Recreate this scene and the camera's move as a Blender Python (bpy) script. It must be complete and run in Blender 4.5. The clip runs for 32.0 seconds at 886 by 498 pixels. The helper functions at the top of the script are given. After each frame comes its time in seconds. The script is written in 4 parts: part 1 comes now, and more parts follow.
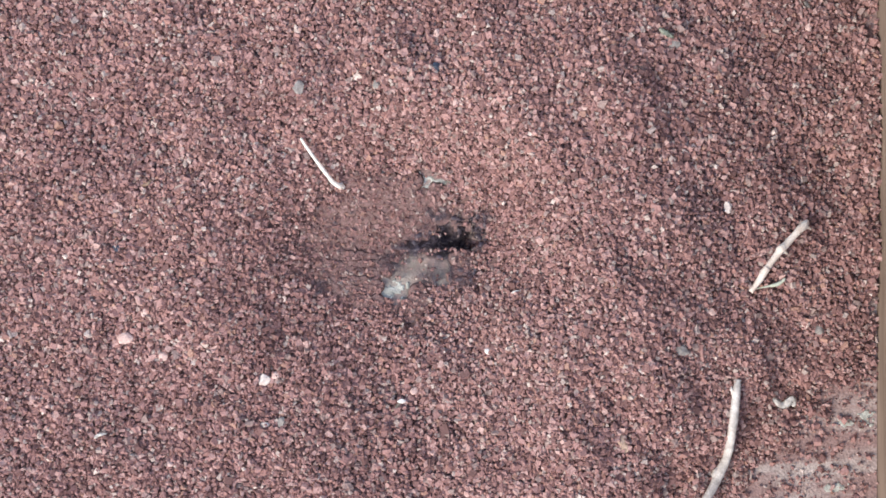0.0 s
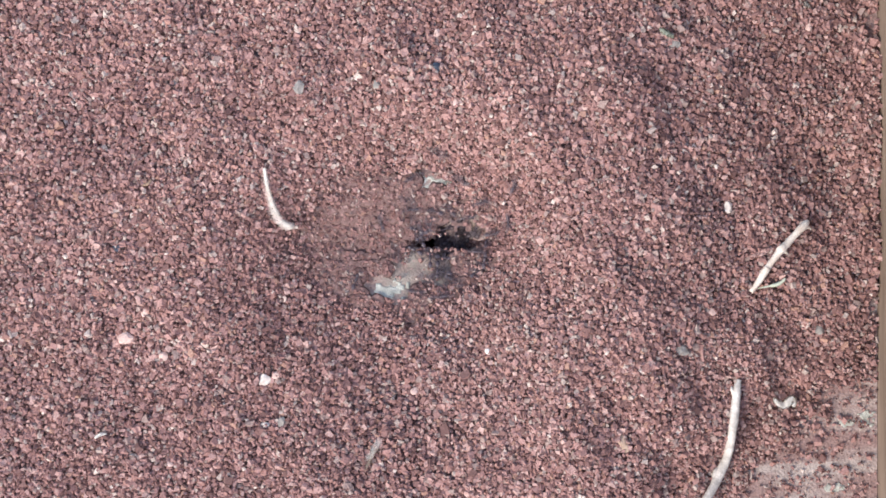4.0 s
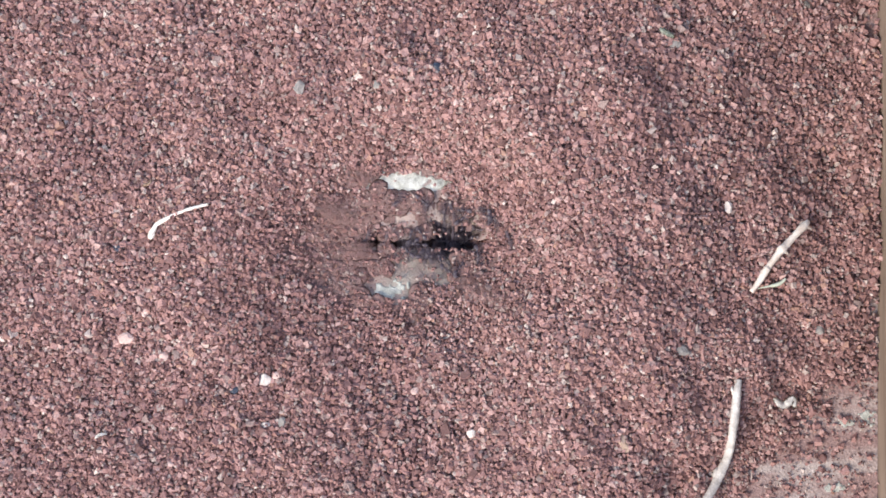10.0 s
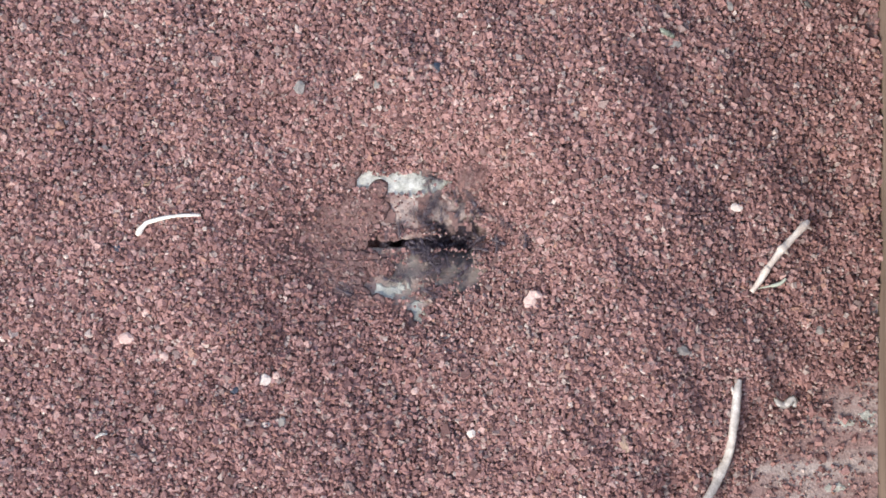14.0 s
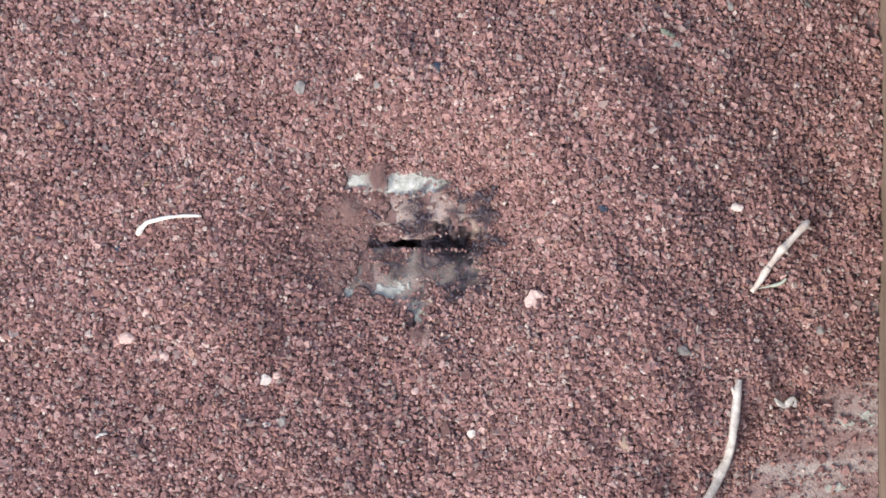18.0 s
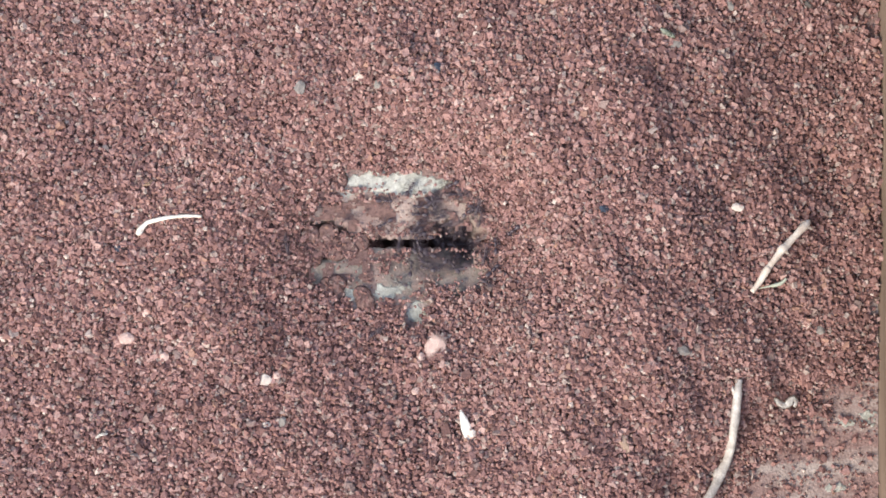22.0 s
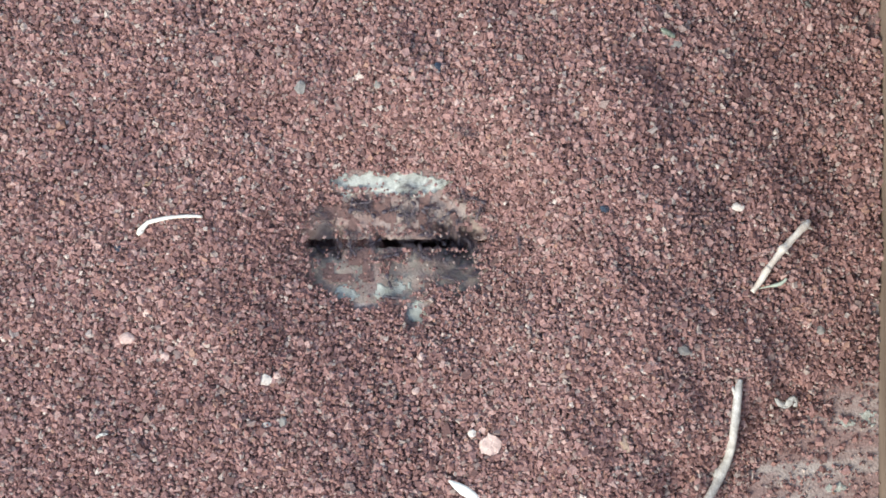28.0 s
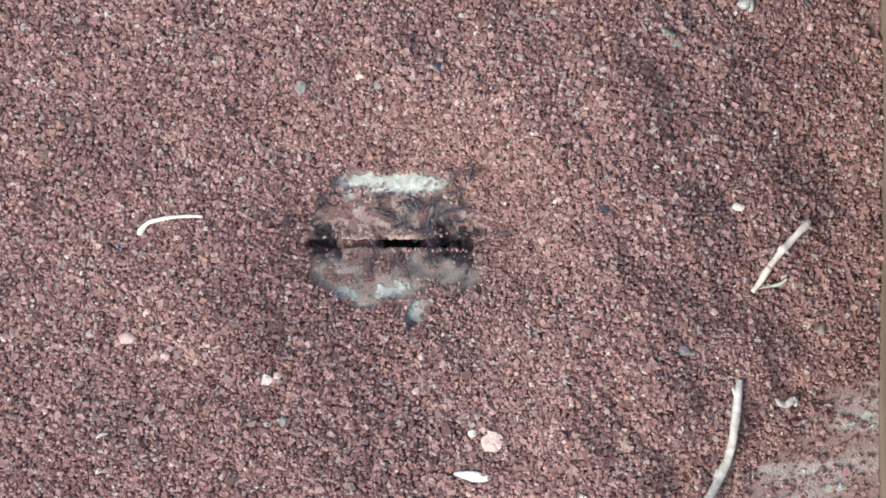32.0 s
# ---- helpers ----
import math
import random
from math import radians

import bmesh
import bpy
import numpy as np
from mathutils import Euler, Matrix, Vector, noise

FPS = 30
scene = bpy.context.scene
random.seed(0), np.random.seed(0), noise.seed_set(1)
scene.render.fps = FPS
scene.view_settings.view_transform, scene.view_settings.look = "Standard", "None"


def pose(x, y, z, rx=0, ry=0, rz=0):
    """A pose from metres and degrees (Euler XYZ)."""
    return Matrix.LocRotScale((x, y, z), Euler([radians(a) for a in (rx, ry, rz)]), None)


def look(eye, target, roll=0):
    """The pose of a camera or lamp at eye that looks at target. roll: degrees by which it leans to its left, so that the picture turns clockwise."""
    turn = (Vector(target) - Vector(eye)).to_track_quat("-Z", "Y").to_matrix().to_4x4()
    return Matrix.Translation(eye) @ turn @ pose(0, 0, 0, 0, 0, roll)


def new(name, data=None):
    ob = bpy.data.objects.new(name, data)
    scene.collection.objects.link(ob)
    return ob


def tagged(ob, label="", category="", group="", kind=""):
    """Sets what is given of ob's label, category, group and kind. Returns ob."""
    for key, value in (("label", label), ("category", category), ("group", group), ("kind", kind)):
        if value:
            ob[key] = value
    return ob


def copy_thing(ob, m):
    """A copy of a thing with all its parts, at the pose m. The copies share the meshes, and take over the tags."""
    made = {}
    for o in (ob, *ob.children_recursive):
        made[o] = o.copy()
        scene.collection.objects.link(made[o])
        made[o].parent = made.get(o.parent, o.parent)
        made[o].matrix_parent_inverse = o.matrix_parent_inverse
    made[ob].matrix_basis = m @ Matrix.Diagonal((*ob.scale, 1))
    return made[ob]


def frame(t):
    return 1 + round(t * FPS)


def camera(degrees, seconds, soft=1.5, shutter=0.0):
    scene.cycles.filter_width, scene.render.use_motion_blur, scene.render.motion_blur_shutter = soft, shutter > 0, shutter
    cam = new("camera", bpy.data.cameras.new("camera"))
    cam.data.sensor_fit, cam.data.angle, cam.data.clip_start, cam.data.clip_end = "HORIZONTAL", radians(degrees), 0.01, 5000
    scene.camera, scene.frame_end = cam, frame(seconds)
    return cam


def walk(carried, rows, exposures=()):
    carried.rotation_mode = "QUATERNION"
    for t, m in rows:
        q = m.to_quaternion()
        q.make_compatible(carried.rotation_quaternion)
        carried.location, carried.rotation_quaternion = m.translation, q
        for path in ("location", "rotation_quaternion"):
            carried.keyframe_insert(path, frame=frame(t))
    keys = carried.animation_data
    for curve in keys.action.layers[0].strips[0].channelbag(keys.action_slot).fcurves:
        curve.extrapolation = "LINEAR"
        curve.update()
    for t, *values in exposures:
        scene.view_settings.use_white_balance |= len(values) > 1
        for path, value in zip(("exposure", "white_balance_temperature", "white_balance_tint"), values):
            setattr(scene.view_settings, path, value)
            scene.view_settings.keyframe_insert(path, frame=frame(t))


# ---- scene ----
# One plan unit is about a twelfth of a millimetre; u runs east, v runs south, heights are metres above the pavers.
UNIT = 0.13 / 1568
EYE_HEIGHT = 0.157
cam = camera(45.0, 32.0, soft=1.68, shutter=2.4)
walk(cam, [(0.0, pose(0.00012, 0, EYE_HEIGHT)), (16.0, pose(-0.00002, 0, EYE_HEIGHT)), (32.0, pose(-0.00014, 0, EYE_HEIGHT))],
     exposures=[(t, 1.70 + e, k + 640, tint + 1.2) for t, e, k, tint in (
         (0, 0.0, 7150, 11.5), (3, 0.08, 7150, 11.5), (6, 0.11, 7150, 11.5), (10, 0.11, 7150, 11.5), (12, 0.03, 7150, 11.5), (14, -0.03, 7150, 11.5), (20, -0.03, 7150, 11.5),
         (21, -0.05, 7500, 13.2), (22, 0.0, 7700, 10.5), (23, -0.04, 7600, 5.5), (24, 0.07, 7250, 3.3), (25, 0.06, 7150, 1.8), (28, -0.04, 7000, 2), (30, 0.08, 7000, 1.5),
         (31, 0.09, 7000, 1.5), (32, -0.03, 7000, 3.2))])

# ---- light: bright shade, soft light from the south-west ----
SUN_AZIMUTH, SUN_ELEVATION = 238.0, 36.0
world = bpy.data.worlds.new("world")
scene.world = world
world.use_nodes = True
sky = world.node_tree.nodes.new("ShaderNodeTexSky")
sky.sky_type, sky.sun_disc = "NISHITA", False
sky.sun_elevation, sky.sun_rotation = radians(SUN_ELEVATION), radians(-SUN_AZIMUTH)
world.node_tree.links.new(sky.outputs[0], world.node_tree.nodes["Background"].inputs[0])
world.node_tree.nodes["Background"].inputs[1].default_value = 0.1
sun = new("sun", bpy.data.lights.new("sun", "SUN"))
sun.data.energy, sun.data.angle, sun.data.color = 1.45, radians(30), (1.0, 0.975, 0.945)
_az, _el = radians(SUN_AZIMUTH), radians(SUN_ELEVATION)
sun.matrix_world = look((math.sin(_az) * math.cos(_el), math.cos(_az) * math.cos(_el), math.sin(_el)), (0, 0, 0))


# ---- materials ----
def material(name, rough=0.8, spec=0.3):
    m = bpy.data.materials.new(name)
    m.use_nodes = True
    t = m.node_tree
    b = t.nodes["Principled BSDF"]
    b.inputs["Roughness"].default_value = rough
    b.inputs["Specular IOR Level"].default_value = spec
    return m, t, b


def noise_node(t, scale, detail=3.0, stretch=(1, 1, 1)):
    c = t.nodes.new("ShaderNodeTexCoord")
    mp = t.nodes.new("ShaderNodeMapping")
    mp.inputs["Scale"].default_value = stretch
    n = t.nodes.new("ShaderNodeTexNoise")
    n.inputs["Scale"].default_value, n.inputs["Detail"].default_value = scale, detail
    t.links.new(c.outputs["Object"], mp.inputs[0])
    t.links.new(mp.outputs[0], n.inputs["Vector"])
    return n.outputs["Fac"]


def ramp(t, fac, stops, mode="LINEAR"):
    r = t.nodes.new("ShaderNodeValToRGB")
    r.color_ramp.interpolation = mode
    while len(r.color_ramp.elements) < len(stops):
        r.color_ramp.elements.new(0.5)
    for e, (p, c) in zip(r.color_ramp.elements, stops):
        e.position, e.color = p, (*c, 1)
    t.links.new(fac, r.inputs[0])
    return r.outputs[0]


def mix(t, fac, a, b, mode="MIX"):
    n = t.nodes.new("ShaderNodeMix")
    n.data_type, n.blend_type = "RGBA", mode
    for k, v in ((0, fac), (6, a), (7, b)):
        if isinstance(v, (int, float)):
            n.inputs[k].default_value = v
        elif isinstance(v, tuple):
            n.inputs[k].default_value = (*v, 1)
        else:
            t.links.new(v, n.inputs[k])
    return n.outputs[2]


def bump(t, b, fac, distance, strength=0.6):
    n = t.nodes.new("ShaderNodeBump")
    n.inputs["Strength"].default_value, n.inputs["Distance"].default_value = strength, distance
    t.links.new(fac, n.inputs["Height"])
    t.links.new(n.outputs[0], b.inputs["Normal"])


GRAIN_STOPS = [(0.0, (0.15, 0.085, 0.085)), (0.07, (0.21, 0.12, 0.118)), (0.18, (0.26, 0.15, 0.147)), (0.32, (0.31, 0.18, 0.177)),
               (0.47, (0.36, 0.215, 0.212)), (0.6, (0.33, 0.187, 0.176)), (0.69, (0.42, 0.27, 0.264)), (0.8, (0.3, 0.225, 0.218)),
               (0.88, (0.46, 0.315, 0.305)), (0.93, (0.38, 0.232, 0.196)), (0.955, (0.42, 0.35, 0.335)), (0.99, (0.58, 0.5, 0.475))]


def grain_material(name, per_object=False, toned=1.0):
    m, t, b = material(name, 0.85, 0.25)
    if per_object:
        source = t.nodes.new("ShaderNodeObjectInfo").outputs["Random"]
    else:
        source = t.nodes.new("ShaderNodeNewGeometry").outputs["Random Per Island"]
    base = ramp(t, source, [(p, tuple(toned * c for c in rgb)) for p, rgb in GRAIN_STOPS], "CONSTANT")
    speck = noise_node(t, 4200, 3)
    base = mix(t, 1.0, base, ramp(t, speck, [(0.3, (0.68, 0.66, 0.66)), (0.7, (1.3, 1.3, 1.3))]), "MULTIPLY")
    broad = noise_node(t, 55, 2)
    base = mix(t, 1.0, base, ramp(t, broad, [(0.3, (0.9, 0.87, 0.87)), (0.7, (1.08, 1.08, 1.06))]), "MULTIPLY")
    t.links.new(base, b.inputs["Base Color"])
    bump(t, b, speck, 0.00012)
    return m


GRAINS = grain_material("red_soil_grains")
GRAIN_SINGLE = grain_material("red_soil_grain", True)
# Darkened copy of the single grain's colours, to bring brightness near the nest down.
GRAIN_DARKENED = grain_material("darkened_soil_grain", True, 0.86)


def plain(name, dark, light, scale, rough=0.8, relief=0.0001, stretch=(1, 1, 1), spec=0.3):
    m, t, b = material(name, rough, spec)
    n = noise_node(t, scale, 4, stretch)
    fine = noise_node(t, scale * 6, 3, stretch)
    base = mix(t, 1.0, ramp(t, n, [(0.3, dark), (0.7, light)]), ramp(t, fine, [(0.3, (0.8, 0.8, 0.8)), (0.7, (1.12, 1.12, 1.12))]), "MULTIPLY")
    t.links.new(base, b.inputs["Base Color"])
    bump(t, b, fine, relief)
    return m


SOIL = plain("dark_damp_soil", (0.14, 0.08, 0.075), (0.36, 0.21, 0.2), 2300, 0.9, 0.0004)
FINE_SOIL = plain("fine_mauve_soil", (0.16, 0.1, 0.097), (0.3, 0.192, 0.186), 1700, 0.92, 0.0003)
TIMBER = plain("weathered_timber", (0.18, 0.132, 0.105), (0.27, 0.207, 0.172), 220, 0.8, 0.0002, (1, 0.08, 1))
BARK = plain("pale_dry_twig", (0.58, 0.5, 0.45), (0.86, 0.8, 0.75), 900, 0.7, 0.00012, (1, 1, 0.15))
BARK_DARK = plain("brown_bark", (0.2, 0.16, 0.13), (0.42, 0.36, 0.3), 900, 0.85, 0.0002, (1, 1, 0.2))
BLEACHED = plain("bleached_stick", (0.36, 0.345, 0.34), (0.72, 0.7, 0.69), 800, 0.6, 0.0001, (1, 1, 0.15))
CREAM = plain("cream_stem", (0.72, 0.68, 0.63), (0.9, 0.87, 0.83), 900, 0.6, 0.00005)
HUSK = plain("white_husk", (0.74, 0.74, 0.73), (0.92, 0.92, 0.91), 1500, 0.6, 0.00005)
SPRIG = plain("pale_green_sprig", (0.42, 0.5, 0.42), (0.62, 0.68, 0.58), 1500, 0.6, 0.00005)
LEAF = plain("dull_green_leaf", (0.26, 0.31, 0.26), (0.52, 0.58, 0.51), 1500, 0.6, 0.00005)
LEAF_TEAL = plain("teal_green_leaf", (0.1, 0.22, 0.19), (0.25, 0.42, 0.37), 1500, 0.6, 0.00005)
PINK = plain("pink_stone", (0.53, 0.36, 0.34), (0.73, 0.56, 0.53), 1200, 0.7, 0.0001)
WHITE_STONE = plain("white_quartz", (0.6, 0.52, 0.49), (0.85, 0.79, 0.75), 1200, 0.5, 0.0001)
GREY_STONE = plain("grey_stone", (0.2, 0.19, 0.19), (0.36, 0.34, 0.33), 1200, 0.7, 0.0001)
CHIP = plain("salmon_chip", (0.6, 0.43, 0.4), (0.77, 0.585, 0.55), 1200, 0.75, 0.0001)
TAN_FLAKE = plain("tan_flake", (0.45, 0.31, 0.23), (0.6, 0.45, 0.36), 1500, 0.7, 0.0001)
BLUE_BEAD = plain("dark_blue_grit", (0.025, 0.036, 0.06), (0.06, 0.08, 0.12), 1800, 0.35, 0.00005)
ANT = plain("dark_brown_ant", (0.05, 0.04, 0.056), (0.1, 0.08, 0.105), 3000, 0.35, 0.00002, (1, 1, 1), 0.5)
CRUST_DULL = plain("dull_mineral_crust", (0.34, 0.357, 0.335), (0.55, 0.58, 0.555), 900, 0.85, 0.0003)
CRUST = plain("pale_mineral_crust", (0.4, 0.425, 0.405), (0.72, 0.755, 0.735), 900, 0.85, 0.0003)


def paver_material():
    m, t, b = material("dusty_concrete", 0.88, 0.25)
    streak = noise_node(t, 300, 5, (0.22, 1, 1))
    grit = noise_node(t, 2600, 3)
    base = ramp(t, noise_node(t, 420, 4), [(0.3, (0.34, 0.285, 0.282)), (0.7, (0.55, 0.492, 0.48))])
    base = mix(t, ramp(t, streak, [(0.38, (0.1, 0.1, 0.1)), (0.56, (0.9, 0.9, 0.9))]), base, (0.295, 0.19, 0.186))
    base = mix(t, 1.0, base, ramp(t, grit, [(0.3, (0.72, 0.72, 0.72)), (0.7, (1.2, 1.2, 1.2))]), "MULTIPLY")
    t.links.new(base, b.inputs["Base Color"])
    bump(t, b, grit, 0.0004)
    return m


PAVER = paver_material()


def chamfer_material(name, dark, light, seed):
    """Concrete of a worn chamfer, smeared with trodden soil."""
    m, t, b = material(name, 0.85, 0.25)
    grit = noise_node(t, 3200, 3)
    base = ramp(t, noise_node(t, 420, 4), [(0.3, dark), (0.7, light)])
    smear = noise_node(t, 300 + seed, 4, (1, 0.7, 1))
    base = mix(t, ramp(t, smear, [(0.4, (0.15, 0.15, 0.15)), (0.6, (0.9, 0.9, 0.9))]), base, (0.305, 0.215, 0.208))
    base = mix(t, 1.0, base, ramp(t, grit, [(0.3, (0.84, 0.84, 0.84)), (0.7, (1.12, 1.12, 1.12))]), "MULTIPLY")
    t.links.new(base, b.inputs["Base Color"])
    bump(t, b, grit, 0.00025)
    return m


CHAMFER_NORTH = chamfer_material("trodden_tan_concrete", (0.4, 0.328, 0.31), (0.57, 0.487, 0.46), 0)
# the south chamfer's colours are greyer and darker than the north's
CHAMFER_SOUTH = chamfer_material("grey_chamfer_concrete", (0.26, 0.238, 0.213), (0.39, 0.366, 0.332), 35)


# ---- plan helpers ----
def spot(u, v, z):
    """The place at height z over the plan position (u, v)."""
    k = UNIT * (EYE_HEIGHT - z) / EYE_HEIGHT
    return Vector(((u - 784) * k, (441 - v) * k, z))


def step(a, b, x):
    s = np.clip((x - a) / (b - a), 0, 1)
    return s * s * (3 - 2 * s)


WAVES = {}


def waves(u, v, length, seed):
    """Smooth uneven ground, about -1 to 1."""
    if (length, seed) not in WAVES:
        r = np.random.RandomState(seed)
        WAVES[(length, seed)] = [(math.cos(a) * k, math.sin(a) * k, p) for a, k, p in ((r.uniform(0, 6.28), 6.28 / (length * r.uniform(0.6, 1.7)), r.uniform(0, 6.28)) for _ in range(7))]
    out = 0
    for a, b, p in WAVES[(length, seed)]:
        out = out + np.sin(u * a + v * b + p)
    return out / 3.2


JOINT_V = 431.0
CHAMFER = 104.0
# Two worn mouths of the nest: u, v, half width, half length, depth.
MOUTHS = [(572, 424, 30, 28, 0.0034), (804, 424, 40, 28, 0.0026), (838, 404, 20, 17, 0.002), (783, 412, 15, 16, 0.002), (822, 445, 17, 20, 0.002), (676, 426, 10, 9, 0.002)]


def chamfer_height(u, v):
    return -np.clip(CHAMFER - np.abs(v - JOINT_V), 0, None) * UNIT * (0.1 + 0.1 * step(520, 640, u))


def paver_height(u, v):
    """The pavers' worn surface: flat tops, and a chamfer down to the joint."""
    d = np.abs(v - JOINT_V)
    z = chamfer_height(u, v)
    wu, wv = u + 6 * waves(u, v, 24, 31), v + 6 * waves(u, v, 20, 32)
    for a, b, ru, rv, deep in MOUTHS:
        z = z - deep * np.exp(-np.abs((wu - a) / ru) ** 6 - np.abs((wv - b) / rv) ** 5)
    return z + 0.00012 * waves(u, v, 40, 5) * (d < CHAMFER)


def mound_height(u, v):
    """The heap of soil thrown up round the mouth, with a crest all round it."""
    du, dv = u - 690, 435 - v
    far = np.sqrt((du / 1.25) ** 2 + dv ** 2) + 1e-6
    way = np.arctan2(dv, du)
    crest = 300 + 20 * np.sin(3 * way + 1) + 15 * np.cos(5 * way) + 140 * np.clip(-np.sin(way), 0, 1) ** 2
    hill = np.exp(-(np.abs(u - 1020) / np.where(u > 1020, 325, 500)) ** 2 - ((v - 430) / np.where(v > 430, 800, 540)) ** 2)
    top = 0.0102 * hill * step(0.25, 1.15, far / crest) + 0.0013 - 0.0011 * step(1360, 1530, u)
    top = top + 0.002 * np.exp(-((u - 150) / 380) ** 2 - ((v - 430) / 270) ** 2)
    corner = step(165, 330, (1568 - u) * 0.62 + (882 - v) * 0.78 + 28 * waves(u, v, 130, 3))
    top = top * corner + (0.00065 * waves(u, v, 170, 8) + 0.0002 * waves(u, v, 75, 9)) * corner + 0.00005
    near = step(100, 300, np.sqrt(du ** 2 + (dv * 1.25) ** 2))
    return (chamfer_height(u, v) + 0.0003) * (1 - near) + top * near


# Ground laid bare by the ants: centre u, v, half sizes, and the second at which it is cleared.
CLEARED = [(772, 428, 44, 17, 0), (812, 412, 50, 38, 0), (754, 468, 52, 34, 0), (708, 490, 38, 34, 0), (690, 515, 22, 20, 0), (757, 324, 25, 22, 0),
           (735, 322, 34, 18, 5.2), (725, 424, 38, 14, 4.6), (775, 340, 24, 26, 6.6), (778, 478, 30, 28, 0), (672, 498, 30, 28, 2.4), (785, 470, 26, 40, 5.0),
           (700, 326, 40, 22, 8.4), (655, 318, 30, 16, 10.6), (735, 545, 24, 28, 10.4), (690, 428, 40, 14, 9.6), (740, 390, 60, 22, 9.0),
           (820, 480, 36, 46, 11.2), (628, 316, 26, 16, 16.2), (600, 316, 22, 16, 26.5), (735, 362, 60, 24, 12.6),
           (672, 431, 24, 12, 15.6), (650, 490, 36, 36, 16.0), (614, 516, 22, 20, 16.6), (728, 566, 24, 20, 17.6), (670, 380, 52, 40, 18.4),
           (605, 476, 46, 26, 20.2), (620, 380, 46, 42, 19.2), (622, 432, 46, 16, 25.6), (580, 447, 40, 34, 25.2), (568, 424, 36, 34, 25.9),
           (790, 385, 50, 40, 13.4), (588, 504, 34, 24, 24.4), (650, 528, 36, 20, 21.6), (575, 385, 38, 30, 20.4), (566, 480, 30, 22, 20.8)]


def trampled(u, v):
    """How finely the ants have broken up the soil round the mouths, 0 to 1."""
    f = np.exp(-((u - 692) / 218) ** 2 - ((v - 432) / 132) ** 2) + 0.17 * waves(u, v, 46, 51) + 0.1 * waves(u, v, 20, 52)
    return step(0.34, 0.8, f)


def cleared_at(u, v):
    best = 99.0
    u, v = u + 9 * float(waves(u, v, 48, 41)), v + 8 * float(waves(u, v, 42, 42))
    for a, b, ru, rv, when in CLEARED:
        if ((u - a) / ru) ** 2 + ((v - b) / rv) ** 2 < 1:
            best = min(best, when)
    return best


def cleared_mask(u, v, grow=1.0):
    out = np.zeros(np.shape(u), bool)
    u, v = u + 9 * waves(u, v, 48, 41), v + 8 * waves(u, v, 42, 42)
    for a, b, ru, rv, _ in CLEARED:
        out |= ((u - a) / (ru * grow)) ** 2 + ((v - b) / (rv * grow)) ** 2 < 1
    return out


def fast_mesh(name, verts, faces):
    """A mesh from arrays of points and of equal-sided faces."""
    me = bpy.data.meshes.new(name)
    faces = np.asarray(faces, np.int32)
    n, k = faces.shape
    me.vertices.add(len(verts))
    me.vertices.foreach_set("co", np.asarray(verts, np.float32).ravel())
    me.loops.add(n * k)
    me.loops.foreach_set("vertex_index", faces.ravel())
    me.polygons.add(n)
    me.polygons.foreach_set("loop_start", np.arange(0, n * k, k, dtype=np.int32))
    me.polygons.foreach_set("use_smooth", np.zeros(n, bool))
    me.update(calc_edges=True)
    me.validate()
    return me


_ico = bmesh.new()
bmesh.ops.create_icosphere(_ico, subdivisions=1, radius=1.0)
ICO_V = np.array([q.co[:] for q in _ico.verts])
ICO_F = np.array([[q.index for q in f.verts] for f in _ico.faces])
_ico.free()


CUBE_V = np.array([(x, y, z) for x in (-0.72, 0.72) for y in (-0.72, 0.72) for z in (-0.72, 0.72)])
CUBE_F = np.array([(0, 1, 3), (0, 3, 2), (4, 6, 7), (4, 7, 5), (0, 4, 5), (0, 5, 1), (2, 3, 7), (2, 7, 6), (0, 2, 6), (0, 6, 4), (1, 5, 7), (1, 7, 3)])


def turns(n, r):
    """n random rotation matrices."""
    q = r.normal(size=(n, 4))
    q /= np.linalg.norm(q, axis=1)[:, None]
    w, x, y, z = q.T
    return np.stack([1 - 2 * (y * y + z * z), 2 * (x * y - z * w), 2 * (x * z + y * w), 2 * (x * y + z * w), 1 - 2 * (x * x + z * z), 2 * (y * z - x * w),
                     2 * (x * z - y * w), 2 * (y * z + x * w), 1 - 2 * (x * x + y * y)], 1).reshape(n, 3, 3)


def grain_cloud(name, places, sizes, r, blocky=True):
    """Many rough angular grains in one mesh."""
    base_v, base_f = (CUBE_V, CUBE_F) if blocky else (ICO_V, ICO_F)
    n, k = len(places), len(base_v)
    body = base_v[None] * r.uniform(0.6, 1.35, (n, k, 1)) * r.uniform(0.65, 1.3, (n, 1, 3))
    body = body + r.normal(0, 0.13, (n, k, 3))
    body = np.einsum("nij,nkj->nki", turns(n, r), body) * np.asarray(sizes)[:, None, None]
    body[:, :, 2] *= 0.85
    body[:, :, :2] *= 1.06
    verts = (body + np.asarray(places)[:, None, :]).reshape(-1, 3)
    faces = (base_f[None] + (np.arange(n) * k)[:, None, None]).reshape(-1, 3)
    return fast_mesh(name, verts, faces)


def part(name, data, mat, parent, label=""):
    """Links a mesh, or a bmesh, as one object under a thing."""
    if isinstance(data, bmesh.types.BMesh):
        me = bpy.data.meshes.new(name)
        data.to_mesh(me)
        data.free()
        data = me
    ob = new(name, data)
    if mat and not data.materials:
        data.materials.append(mat)
    if parent:
        ob.parent = parent
    if label:
        ob["label"] = label
    return ob


def smooth(ob):
    ob.data.polygons.foreach_set("use_smooth", [True] * len(ob.data.polygons))
    return ob


